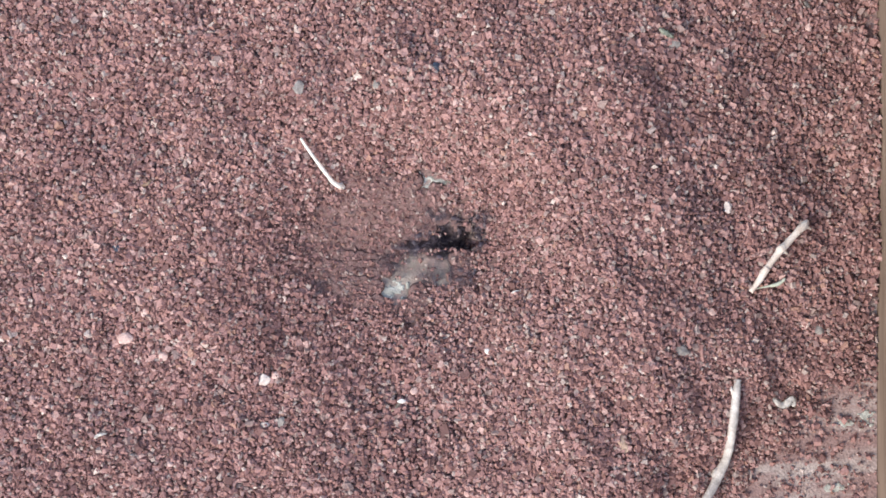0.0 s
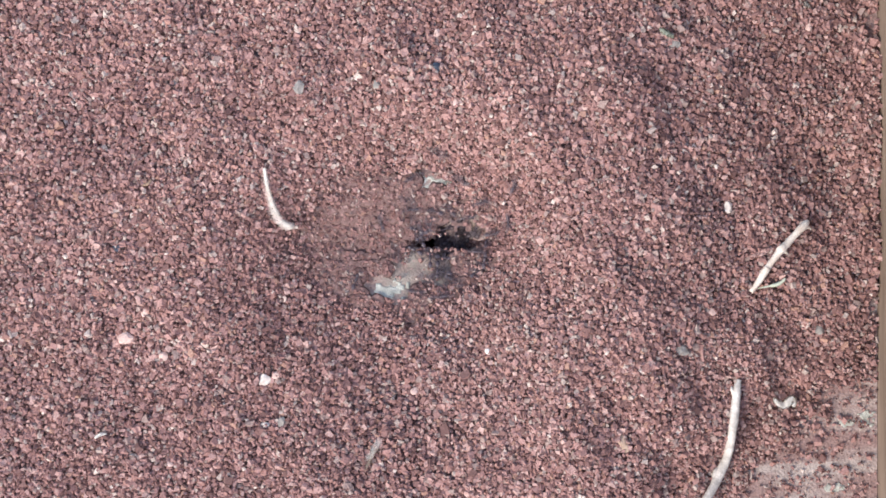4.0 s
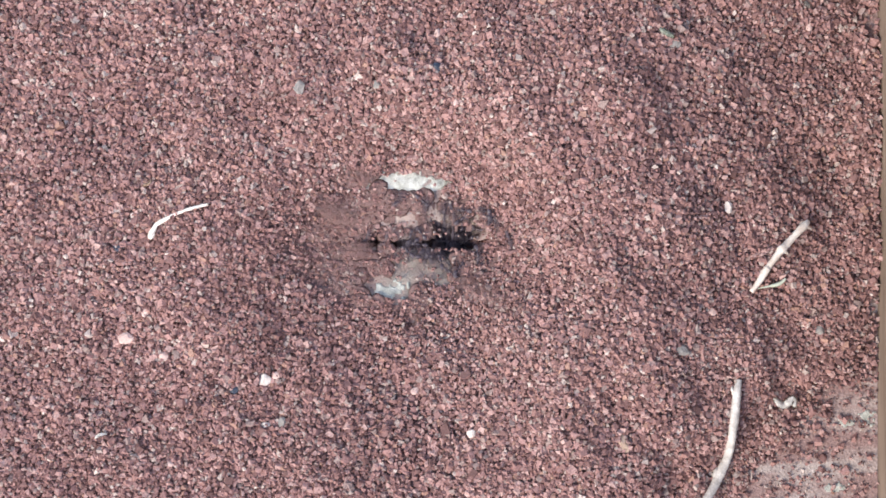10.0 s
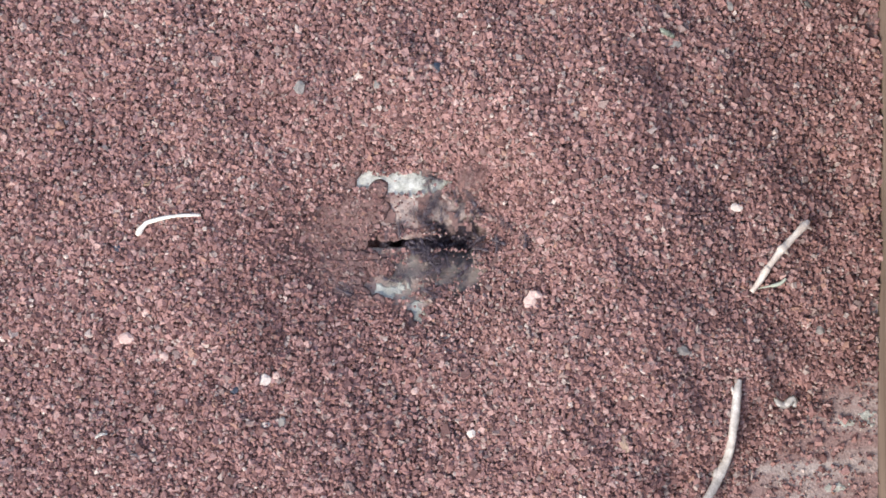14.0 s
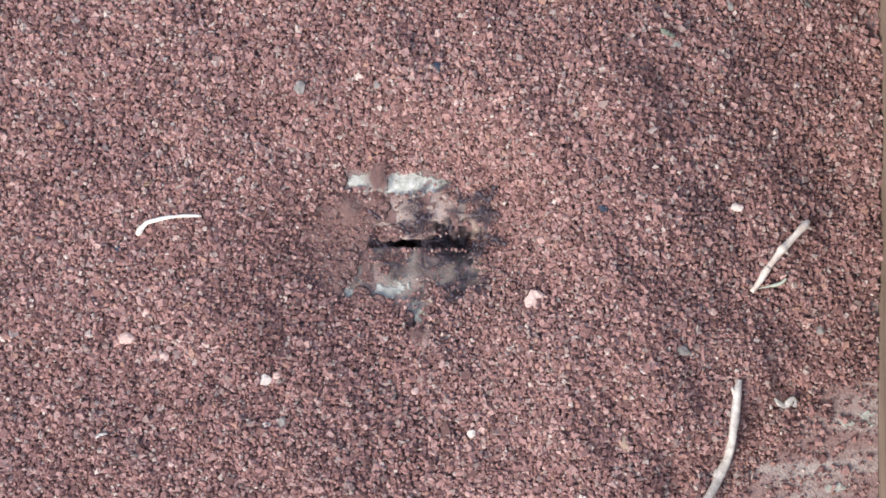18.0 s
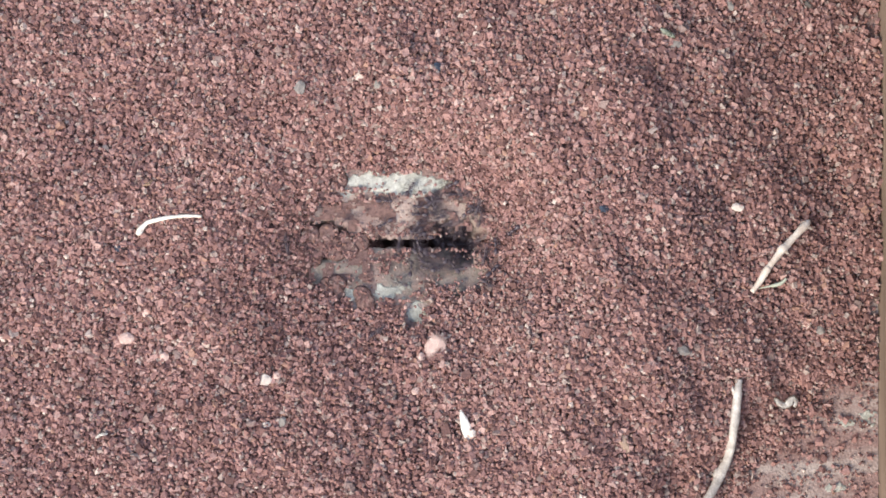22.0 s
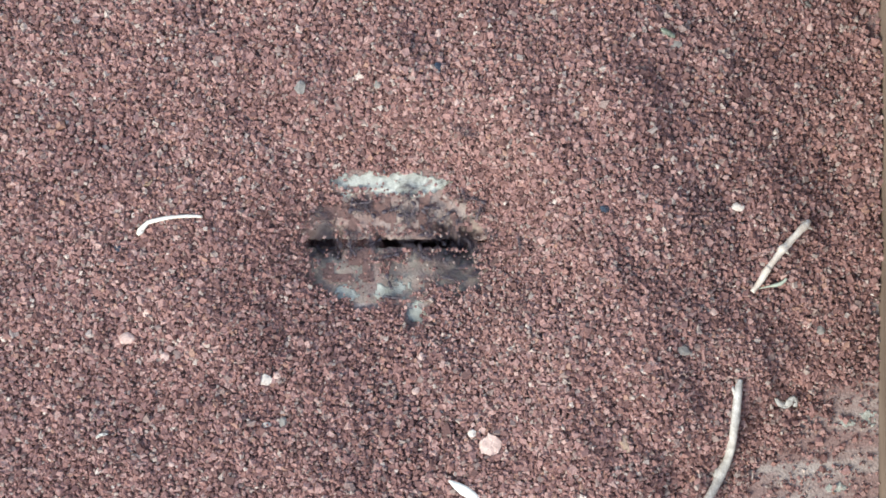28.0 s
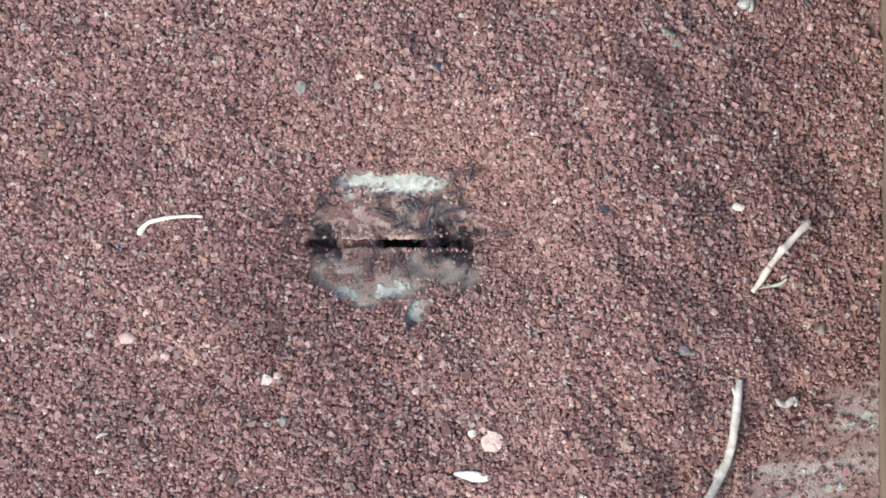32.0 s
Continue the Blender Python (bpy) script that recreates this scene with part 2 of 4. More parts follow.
# ---- ground and pavers ----
def box(bm, x0, y0, z0, x1, y1, z1, bevel=0.0):
    made = bmesh.ops.create_cube(bm, size=1.0, matrix=Matrix.Translation(((x0 + x1) / 2, (y0 + y1) / 2, (z0 + z1) / 2)) @ Matrix.Diagonal((x1 - x0, y1 - y0, z1 - z0, 1)))
    if bevel:
        edges = list({e for q in made["verts"] for e in q.link_edges})
        bmesh.ops.bevel(bm, geom=edges, offset=bevel, segments=1, affect="EDGES")


def build_ground():
    bm = bmesh.new()
    bmesh.ops.create_grid(bm, x_segments=40, y_segments=40, size=60.0)
    for q in bm.verts:
        q.co.z = -0.016
    tagged(part("ground", bm, plain("bare_soil_ground", (0.13, 0.07, 0.05), (0.25, 0.15, 0.11), 30, 0.95, 0.004), None),
           "bare reddish-brown soil ground under and round the pavers", "ground", kind="structure")


def strip_paver(side):
    """One of the two pavers that meet at the nest, its worn chamfer modelled finely. side: +1 north, -1 south."""
    us = np.concatenate([np.linspace(-420, 480, 60)[:-1], np.arange(480, 900, 4.0), np.linspace(900, 1554, 40)])
    ds = np.concatenate([[7.5], np.arange(11, CHAMFER + 14, 5.0), [140, 200, 400, 800, 1190, 1206]])
    edge = np.array([3.0 * noise.noise((u * 0.05, side * 7.0, 0)) + 4.0 * noise.noise((u * 0.13, side * 3.0, 5)) for u in us])
    uu, dd = np.meshgrid(us, ds, indexing="ij")
    dd[:, :2] += edge[:, None]
    vv = JOINT_V - side * dd
    zz = np.where(dd < 1200, paver_height(uu, vv), -0.004)
    verts = [tuple(q) for q in np.stack([(uu - 784) * UNIT, (441 - vv) * UNIT, zz], -1).reshape(-1, 3)]
    nd = len(ds)
    faces = []
    for i in range(len(us) - 1):
        for j in range(nd - 1):
            q = [i * nd + j, (i + 1) * nd + j, (i + 1) * nd + j + 1, i * nd + j + 1]
            faces.append(q if side > 0 else q[::-1])
    top = len(verts)
    for i, u in enumerate(us):
        x, y = verts[i * nd][0], verts[i * nd][1]
        verts.append((x, y + side * 0.0001, -0.0155))
        verts.append((x, verts[i * nd + nd - 1][1], -0.0155))
    for i in range(len(us) - 1):
        a = [i * nd, top + 2 * i, top + 2 * i + 2, (i + 1) * nd]
        b = [i * nd + nd - 1, (i + 1) * nd + nd - 1, top + 2 * i + 3, top + 2 * i + 1]
        faces += [a if side > 0 else a[::-1], b if side > 0 else b[::-1]]
    me = fast_mesh("paver", verts, faces)
    me.materials.append(PAVER)
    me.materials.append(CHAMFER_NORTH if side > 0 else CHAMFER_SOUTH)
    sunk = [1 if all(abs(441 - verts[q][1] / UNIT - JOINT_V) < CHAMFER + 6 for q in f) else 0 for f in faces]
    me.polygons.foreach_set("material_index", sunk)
    return me


def build_pavement():
    pavement = tagged(new("pavement"), "grey concrete pavers stained with red dust, chamfered edges", "pavement", kind="structure")
    for side in (1, -1):
        smooth(part("paver", strip_paver(side), PAVER, pavement))
    bm = bmesh.new()
    box(bm, -0.0998, -0.0498, -0.0155, 0.0998, 0.0498, 0.0, 0.006)
    shared = bpy.data.meshes.new("paver")
    bm.to_mesh(shared)
    bm.free()
    shared.materials.append(PAVER)
    x_end = (1554 - 784) * UNIT
    y_mid = (441 - JOINT_V) * UNIT
    for row in range(-4, 4):
        for col in range(4):
            x = x_end - 0.0815 - 0.2 * col - (0.0 if row in (-1, 0) else 0.02)
            y = y_mid + 0.05 + 0.1 * row
            if row in (-1, 0) and col == 0:
                continue
            ob = part("paver", shared, PAVER, pavement)
            ob.location = (x - (0.0 if row not in (-1, 0) else 0.001), y, 0)
    # loose sand at the bottom of the joint
    bm = bmesh.new()
    box(bm, -0.10, y_mid - 0.001, -0.0157, x_end, y_mid + 0.001, -0.0152)
    part("joint_sand", bm, SOIL, pavement, "dark damp sand in the joint")
    r = np.random.RandomState(21)
    u, v = np.concatenate([r.uniform(596, 676, 420), r.uniform(796, 885, 260), r.uniform(495, 600, 420)]), JOINT_V + r.normal(0, 5, 1100)
    z = -0.0031 - 0.0036 * step(640, 676, u) * (1 - step(800, 852, u)) - r.uniform(0, 0.0008, 1100) - 0.004 * step(538, 548, u) * (1 - step(588, 600, u))
    k = UNIT * (EYE_HEIGHT - z) / EYE_HEIGHT
    fill = part("joint_grit", grain_cloud("joint_grit", np.stack([(u - 784) * k, (441 - v) * k, z], -1), r.uniform(1.6, 4.2, 1100) * UNIT, r), GRAINS, pavement, "red grit wedged in the joint")
    fill["kind"] = "stuff"


def build_edging():
    """A tall board stands along the pavers, its unseen upper plank added to block sky."""
    x = (1555 - 784) * UNIT
    board = tagged(new("timber_edging"), "weathered brown timber edging along the pavers, its unseen upper plank added", "edging", kind="structure")
    # heights set by how much eastern sky the boards keep off the soil
    for low, high in ((-0.0158, 0.02), (0.0212, 0.046)):
        bm = bmesh.new()
        box(bm, x, -0.6, low, x + 0.025, 0.6, high, 0.0008)
        part("plank", bm, TIMBER, board)


# ---- the ant mound ----
def build_mound():
    across = np.concatenate([np.linspace(-330, 440, 90)[:-1], np.arange(440, 960, 5.0), np.linspace(960, 1566, 82)])
    down = np.concatenate([np.linspace(-330, 270, 60)[:-1], np.arange(270, 620, 5.0), np.linspace(620, 1210, 60)])
    nu, nv = len(across), len(down)
    us, vs = np.meshgrid(across, down, indexing="ij")
    z = mound_height(us, vs)
    out = step(-330, -100, us) * step(-330, -120, vs) * (1 - step(1000, 1210, vs))
    z = (z - 0.00042 * (1 - 0.7 * trampled(us, vs))) * out - 0.001 * (1 - out)
    fine = trampled(us, vs)
    z = np.where((np.abs(vs - JOINT_V) < CHAMFER + 30) & (np.abs(us - 700) < 280), np.maximum(z, chamfer_height(us, vs) + 0.0001), z)
    film = (vs < 413) & (vs > 338) & (waves(us, vs, 46, 61) + 0.6 * waves(us, vs, 19, 62) > -0.15)
    film |= (us < 665) & (vs > 446) & (vs < 505) & (waves(us, vs, 40, 63) > -0.5)
    film |= (us < 665) & (vs > 334) & (vs < 414) & (waves(us, vs, 52, 64) > -0.3)
    film &= (fine > 0.3) & ~((us < 612) & (vs > 394) & (vs < 462))
    crusted = (((us - 690) / 110) ** 2 + ((vs - 324) / 23) ** 2 < 1) | (((us - 690) / 38) ** 2 + ((vs - 514) / 22) ** 2 < 1) | (((us - 733) / 24) ** 2 + ((vs - 556) / 28) ** 2 < 1)
    bare = crusted | (cleared_mask(us, vs, 1.0) & ~film)
    k = UNIT * (EYE_HEIGHT - z) / EYE_HEIGHT
    verts = np.stack([np.minimum((us - 784) * k, (1554 - 784) * UNIT), (441 - vs) * k, z], -1).reshape(-1, 3)
    faces = []
    for i in range(nu - 1):
        for j in range(nv - 1):
            if not (bare[i, j] or bare[i + 1, j] or bare[i, j + 1] or bare[i + 1, j + 1]):
                faces.append((i * nv + j, i * nv + j + 1, (i + 1) * nv + j + 1, (i + 1) * nv + j))
    mound = smooth(part("ant_mound", fast_mesh("ant_mound", verts, faces), FINE_SOIL, None))
    tagged(mound, "ring-shaped ant mound of loose red soil grains over a paver joint", "ant mound")

    r = np.random.RandomState(4)
    gap = 5.6
    gu, gv = np.meshgrid(np.arange(-70, 1568, gap), np.arange(-70, 955, gap), indexing="ij")
    u, v = gu.ravel() + r.uniform(-3.0, 3.0, gu.size), gv.ravel() + r.uniform(-3.0, 3.0, gu.size)
    # coarser cover further out
    wu, wv = np.meshgrid(np.arange(-330, 1552, 15), np.arange(-330, 1210, 15), indexing="ij")
    wu, wv = wu.ravel() + r.uniform(-7, 7, wu.size), wv.ravel() + r.uniform(-7, 7, wu.size)
    outside = (wu < -70) | (wv < -70) | (wv > 955)
    fade = step(-330, -60, wu) * step(-330, -70, wv) * (1 - step(955, 1210, wv))
    outside &= r.uniform(0, 1, wu.size) < fade * 1.3
    fine_u, fine_v = r.uniform(-40, 1552, 14000), r.uniform(-40, 925, 14000)
    # dust and fine grit round the mouth
    dust_u, dust_v = np.concatenate([r.normal(690, 150, 9000), r.uniform(1200, 1556, 4000)]), np.concatenate([r.normal(435, 100, 9000), r.uniform(560, 920, 4000)])
    size = np.concatenate([np.clip(r.lognormal(1.34, 0.25, u.size), 2.3, 7.2), r.uniform(6, 10, outside.sum()), r.uniform(1.8, 3.8, 14000), r.uniform(1.2, 2.9, 13000)])
    u, v = np.concatenate([u, wu[outside], fine_u, dust_u]), np.concatenate([v, wv[outside], fine_v, dust_v])
    fine = trampled(u, v)
    size = size * (1 - 0.32 * fine)
    z = mound_height(u, v)
    depth = z - paver_height(u, v)
    bare = cleared_mask(u, v, 1.0)
    inner = cleared_mask(u, v, 0.72)
    lift = np.where(size < 3.6, r.uniform(-1.5, 5, u.size), r.uniform(-4.5, 4, u.size))
    corner_dust = (size < 2.6) & ((1568 - u) * 0.62 + (882 - v) * 0.78 < 260)
    chance = np.where(bare, np.where(size < 2.95, np.where(inner, 0.08, 0.7), np.where(inner, 0.008, 0.25)), np.clip(np.where(corner_dust, 0.05 + 0.5 * (waves(u * 0.3, v, 26, 71) > 0.1), 0.015) + depth / 0.0009, 0, 1))
    on_crust = (((u - 690) / 105) ** 2 + ((v - 324) / 18) ** 2 < 1) | (((u - 690) / 40) ** 2 + ((v - 514) / 20) ** 2 < 1) | (((u - 733) / 18) ** 2 + ((v - 556) / 22) ** 2 < 1)
    keep = r.uniform(0, 1, u.size) < np.where(on_crust & bare, chance * 0.18, chance)
    keep |= ~bare & (np.hypot(u - 690, v - 435) < 320)
    keep &= ~(bare & (np.abs(v - JOINT_V) < 9))
    keep &= bare | (r.uniform(0, 1, u.size) > 0.82 * fine)
    u, v, z, size, lift = u[keep], v[keep], z[keep], size[keep], lift[keep]
    z = np.maximum(z + lift * UNIT, paver_height(u, v) + size * UNIT * 0.45)
    thin = (np.hypot(u - 690, v - 435) < 320) & ~cleared_mask(u, v, 1.0)
    z = np.where(thin, np.maximum(z, chamfer_height(u, v) + size * UNIT * 0.6), z)
    k = UNIT * (EYE_HEIGHT - z) / EYE_HEIGHT
    inside = (u - 784) * k < (1553 - 784) * UNIT
    u, v, z, size, k = u[inside], v[inside], z[inside], size[inside], k[inside]
    places = np.stack([(u - 784) * k, (441 - v) * k, z], -1)
    # the largest grains next to the mouth are single parts
    away = np.hypot((u - 690) / 1.3, v - 435)
    single = np.argsort(away + np.where(size > 5.2, 0, 9999))[:300]
    rest = np.ones(len(u), bool)
    rest[single] = False
    loose = part("loose_soil", grain_cloud("loose_soil", places[rest], size[rest] * UNIT, r), GRAINS, mound, "loose reddish-brown soil grains")
    loose["kind"] = "stuff"
    shared = [grain_cloud("grain", np.zeros((1, 3)), [6 * UNIT], r) for _ in range(9)]
    for n, i in enumerate(single):
        ob = part("grain", shared[n % 9], GRAIN_SINGLE, mound)
        ob.location, ob.scale = places[i], [size[i] / 6] * 3
        ob.rotation_euler = r.uniform(0, 6.28, 3)
    return mound


def build_crusts():
    """Pale mineral crust on the chamfers."""
    for cu, cv, ru, rv, seed in ((695, 324, 115, 21, 1), (690, 514, 32, 18, 2), (612, 518, 20, 13, 3), (736, 558, 17, 28, 4), (1534, 738, 20, 14, 7), (1496, 748, 16, 9, 8), (1478, 862, 26, 10, 9)):
        verts, faces, index = [], [], {}
        gap = 3.0
        nu, nv = int(ru * 1.3 / gap), int(rv * 1.3 / gap)

        def inside(i, j):
            a, b = i * gap / ru, j * gap / rv
            return a * a + b * b + 1.15 * noise.noise((i * gap * 0.04 + seed * 9, j * gap * 0.08, 1.5)) + 0.9 * noise.noise((i * 0.31 + j * 0.17 + 0.4, j * 0.43 - i * 0.13, seed + 0.37)) < (1.0 if ru > 60 else 0.72)

        def corner(i, j):
            if (i, j) not in index:
                u, v = cu + i * gap, cv + j * gap
                z = float(paver_height(np.array(u), np.array(v))) + 0.00006 + 0.00008 * noise.noise((u * 0.1, v * 0.1, 2))
                index[(i, j)] = len(verts)
                verts.append(spot(u, v, z)[:])
            return index[(i, j)]

        for i in range(-nu, nu):
            for j in range(-nv, nv):
                if inside(i, j):
                    faces.append((corner(i, j), corner(i, j + 1), corner(i + 1, j + 1), corner(i + 1, j)))
        ob = smooth(part("mineral_crust", fast_mesh("mineral_crust", verts, faces), CRUST if ru > 60 else CRUST_DULL, None))
        mod = ob.modifiers.new("thickness", "SOLIDIFY")
        mod.thickness, mod.offset = 0.00014, -1
        tagged(ob, "thin pale greenish-white mineral crust on the concrete paver", "crust", "crust patches")


# ---- loose things ----
def tube(points, radii, sides=8, rough=0.12, seed=0):
    """A knobbly rod along points."""
    r = random.Random(seed)
    bm = bmesh.new()
    rings = []
    for i, (p, rad) in enumerate(zip(points, radii)):
        p = Vector(p)
        ahead = Vector(points[min(i + 1, len(points) - 1)]) - Vector(points[max(i - 1, 0)])
        side = ahead.cross(Vector((0, 0, 1))).normalized()
        up = side.cross(ahead).normalized()
        rings.append([bm.verts.new(p + (side * math.cos(k * 6.2832 / sides) + up * math.sin(k * 6.2832 / sides)) * rad * r.uniform(1 - rough, 1 + rough)) for k in range(sides)])
    for a, b in zip(rings, rings[1:]):
        for k in range(sides):
            bm.faces.new((a[k], a[(k + 1) % sides], b[(k + 1) % sides], b[k]))
    bm.faces.new(rings[0][::-1])
    bm.faces.new(rings[-1])
    bmesh.ops.recalc_face_normals(bm, faces=bm.faces)
    for f in bm.faces:
        f.smooth = True
    return bm


def along(knots, n):
    """n places along a smooth line through knots (u, v, lift over the soil, half thickness); returns points and radii."""
    ks = np.array(knots, float)
    at = np.linspace(0, len(ks) - 1, n)
    i = np.clip(at.astype(int), 0, len(ks) - 2)
    f = (at - i)[:, None]
    p0, p1, p2, p3 = ks[np.clip(i - 1, 0, None)], ks[i], ks[i + 1], ks[np.clip(i + 2, None, len(ks) - 1)]
    w = 0.5 * (2 * p1 + (p2 - p0) * f + (2 * p0 - 5 * p1 + 4 * p2 - p3) * f ** 2 + (3 * p1 - p0 - 3 * p2 + p3) * f ** 3)
    pts = [spot(a, b, float(mound_height(np.array(a), np.array(b))) + (lift + th) * UNIT) for a, b, lift, th in w]
    return pts, [max(th, 0.4) * UNIT for th in w[:, 3]]


def build_twigs():
    twig = tagged(new("twig"), "short tan dry twig with two knots lying on the soil", "twig")
    twig.location = spot(1380, 455, float(mound_height(np.array(1380.0), np.array(455.0))))
    inv = Matrix.Translation(-twig.location)

    def local(bm):
        bmesh.ops.transform(bm, matrix=inv, verts=bm.verts)
        return bm
    pts, rad = along([(1330, 517, 2, 4), (1343, 500, 3, 5.2), (1357, 478, 4, 6.4), (1361, 472, 4, 5.6), (1378, 450, 5, 6), (1384, 441, 7, 7.6), (1392, 434, 8, 6.4), (1412, 412, 10, 6.2), (1424, 400, 13, 7), (1430, 392, 14, 4)], 34)
    part("stem", local(tube(pts, rad, 9, 0.1, 2)), BARK, twig)
    pts, rad = along([(1384, 441, 6, 4), (1392, 447, 6, 3), (1395, 450, 5, 1)], 6)
    part("knot", local(tube(pts, rad, 7, 0.1, 3)), BARK, twig)
    pts, rad = along([(1424, 402, 13, 3.4), (1433, 403, 13, 2.8), (1437, 407, 11, 1)], 6)
    part("broken_tip", local(tube(pts, rad, 7, 0.1, 3)), BARK, twig)

    stick = tagged(new("stick"), "long bleached grey-white curved stick with a worn bark scar", "stick")
    stick.location = spot(1290, 790, float(mound_height(np.array(1290.0), np.array(790.0))))
    inv = Matrix.Translation(-stick.location)
    pts, rad = along([(1310, 672, 3, 3.5), (1306, 688, 4, 6.6), (1303, 720, 4, 7.6), (1298, 758, 4, 7.4), (1292, 795, 4, 7.4), (1284, 820, 4, 8), (1276, 836, 4, 8.8), (1266, 858, 4, 8), (1254, 880, 4, 7.4), (1236, 905, 4, 8), (1220, 930, 3, 6)], 46)
    part("stem", local(tube(pts, rad, 10, 0.08, 5)), BLEACHED, stick)
    pts, rad = along([(1276, 824, 6, 1.5), (1269, 834, 6, 5), (1265, 842, 6, 4), (1268, 852, 6, 1.5)], 9)
    part("bark_scar", local(tube(pts, rad, 7, 0.15, 6)), BLEACHED, stick, "split bark flake")
    pts, rad = along([(1296, 684, 6, 1.2), (1297, 690, 7, 3), (1298, 700, 6, 1.2)], 7)
    part("frayed_end", local(tube(pts, rad, 6, 0.2, 7)), BLEACHED, stick)

    pts, rad = along([(1308, 700, 8, 1.5), (1305, 735, 10, 2.2), (1299, 775, 10, 2.4), (1292, 808, 9, 1.2)], 16)
    part("bark_strip", local(tube(pts, rad, 6, 0.3, 11)), BARK_DARK, stick, "strip of brown bark left on the stick")
    pts, rad = along([(1342, 511, 3, 1), (1360, 507, 5, 2), (1375, 504, 7, 3.4), (1384, 500, 8, 3.2), (1391, 493, 8, 2)], 18)
    tagged(part("sprig", tube(pts, rad, 7, 0.15, 8), SPRIG, None), "tiny pale green dry sprig beside the twig", "sprig")


def stone(name, u, v, ru, rv, turn, mat, label, seed, high=0.6, z=None):
    """A small rounded pebble or chip, half bedded in the soil."""
    r = random.Random(seed)
    bm = bmesh.new()
    bmesh.ops.create_icosphere(bm, subdivisions=2, radius=1.0)
    for q in bm.verts:
        q.co *= 1 + 0.28 * noise.noise(q.co * 1.3 + Vector((seed * 3.1, 0, 0))) + 0.1 * noise.noise(q.co * 3.5 + Vector((0, seed, 0)))
    for _ in range(4):
        n = Vector((r.uniform(-1, 1), r.uniform(-1, 1), r.uniform(-0.3, 1))).normalized()
        for q in bm.verts:
            over = q.co.dot(n) - 0.72
            if over > 0:
                q.co -= n * over
    bmesh.ops.transform(bm, matrix=Matrix.Diagonal((ru * UNIT, rv * UNIT, (ru + rv) / 2 * high * UNIT, 1)), verts=bm.verts)
    ob = part(name, bm, mat, None)
    if z is None:
        z = float(mound_height(np.array(float(u)), np.array(float(v)))) + min(ru, rv) * high * 0.5 * UNIT
    ob.matrix_world = Matrix.Translation(spot(u, v, z)) @ Euler((0, 0, radians(turn))).to_matrix().to_4x4()
    return tagged(ob, label, "pebble" if name == "pebble" else name.replace("_", " "))


def build_stones():
    rows = [("pebble", 222, 598, 17, 12, 0, PINK, "pale pink rounded pebble bedded in the soil"),
            ("pebble", 468, 672, 13, 11, 20, WHITE_STONE, "small white quartz pebble among red grains"),
            ("pebble", 489, 664, 9, 8, 0, PINK, "small pink pebble beside a white one"),
            ("pebble", 1269, 296, 6, 5, 0, WHITE_STONE, "tiny white quartz grain on the soil"),
            ("pebble", 470, 752, 9, 6, 10, WHITE_STONE, "small pale pebble among red grains"),
            ("pebble", 290, 630, 9, 10, 0, PINK, "small pink pebble among red grains"),
            ("pebble", 258, 552, 6, 6, 0, PINK, "tiny pink pebble among red grains"),
            ("pebble", 500, 748, 8, 11, 10, GREY_STONE, "small grey pebble among red grains"),
            ("pebble", 1208, 622, 13, 10, -20, GREY_STONE, "small brown-grey pebble among red grains"),
            ("pebble", 1195, 79, 10, 9, 0, GREY_STONE, "small rounded grey pebble beside a leaf scrap"),
            ("pebble", 1471, 205, 8, 8, 0, PINK, "small pink pebble among red grains"),
            ("pebble", 1260, 553, 8, 7, 0, PINK, "small pink pebble among red grains"),
            ("pebble", 1432, 50, 7, 9, 0, PINK, "small pink pebble among red grains"),
            ("pebble", 808, 182, 6, 7, 0, PINK, "tiny pink pebble among red grains"),
            ("pebble", 776, 60, 7, 9, 20, PINK, "tiny pink pebble among red grains"),
            ("pebble", 1035, 190, 7, 6, 0, PINK, "tiny pink pebble among red grains"),
            ("pebble", 735, 692, 8, 8, 0, PINK, "small pink pebble among red grains"),
            ("pebble", 300, 822, 8, 6, 0, PINK, "small pink pebble among red grains"),
            ("pebble", 650, 72, 7, 7, 0, PINK, "tiny pink pebble among red grains"),
            ("pebble", 255, 556, 5, 6, 0, PINK, "tiny pink pebble among red grains"),
            ("pebble", 1450, 585, 12, 9, -10, GREY_STONE, "small grey pebble among red grains"),
            ("pebble", 530, 155, 11, 13, 20, GREY_STONE, "small grey pebble among red grains"),
            ("pebble", 668, 150, 8, 9, 0, GREY_STONE, "small blue-grey pebble among red grains"),
            ("grit", 774, 118, 8, 10, 30, BLUE_BEAD, "dark blue grain of grit on the soil"),
            ("grit", 142, 339, 5, 4, 0, BLUE_BEAD, "tiny dark blue grain of grit on the soil"),
            ("grit", 208, 440, 7, 8, 30, BLUE_BEAD, "dark slate-blue grain of grit")]
    for n, (name, u, v, ru, rv, turn, mat, label) in enumerate(rows):
        stone(name, u, v, ru, rv, turn, mat, label, n + 1)
    stone("flake", 1104, 788, 9, 19, 22, TAN_FLAKE, "long tan bark flake lying on the soil", 41, 0.35)
    stone("flake", 445, 517, 7, 6, 30, TAN_FLAKE, "small curled tan flake on the soil", 44, 0.4)


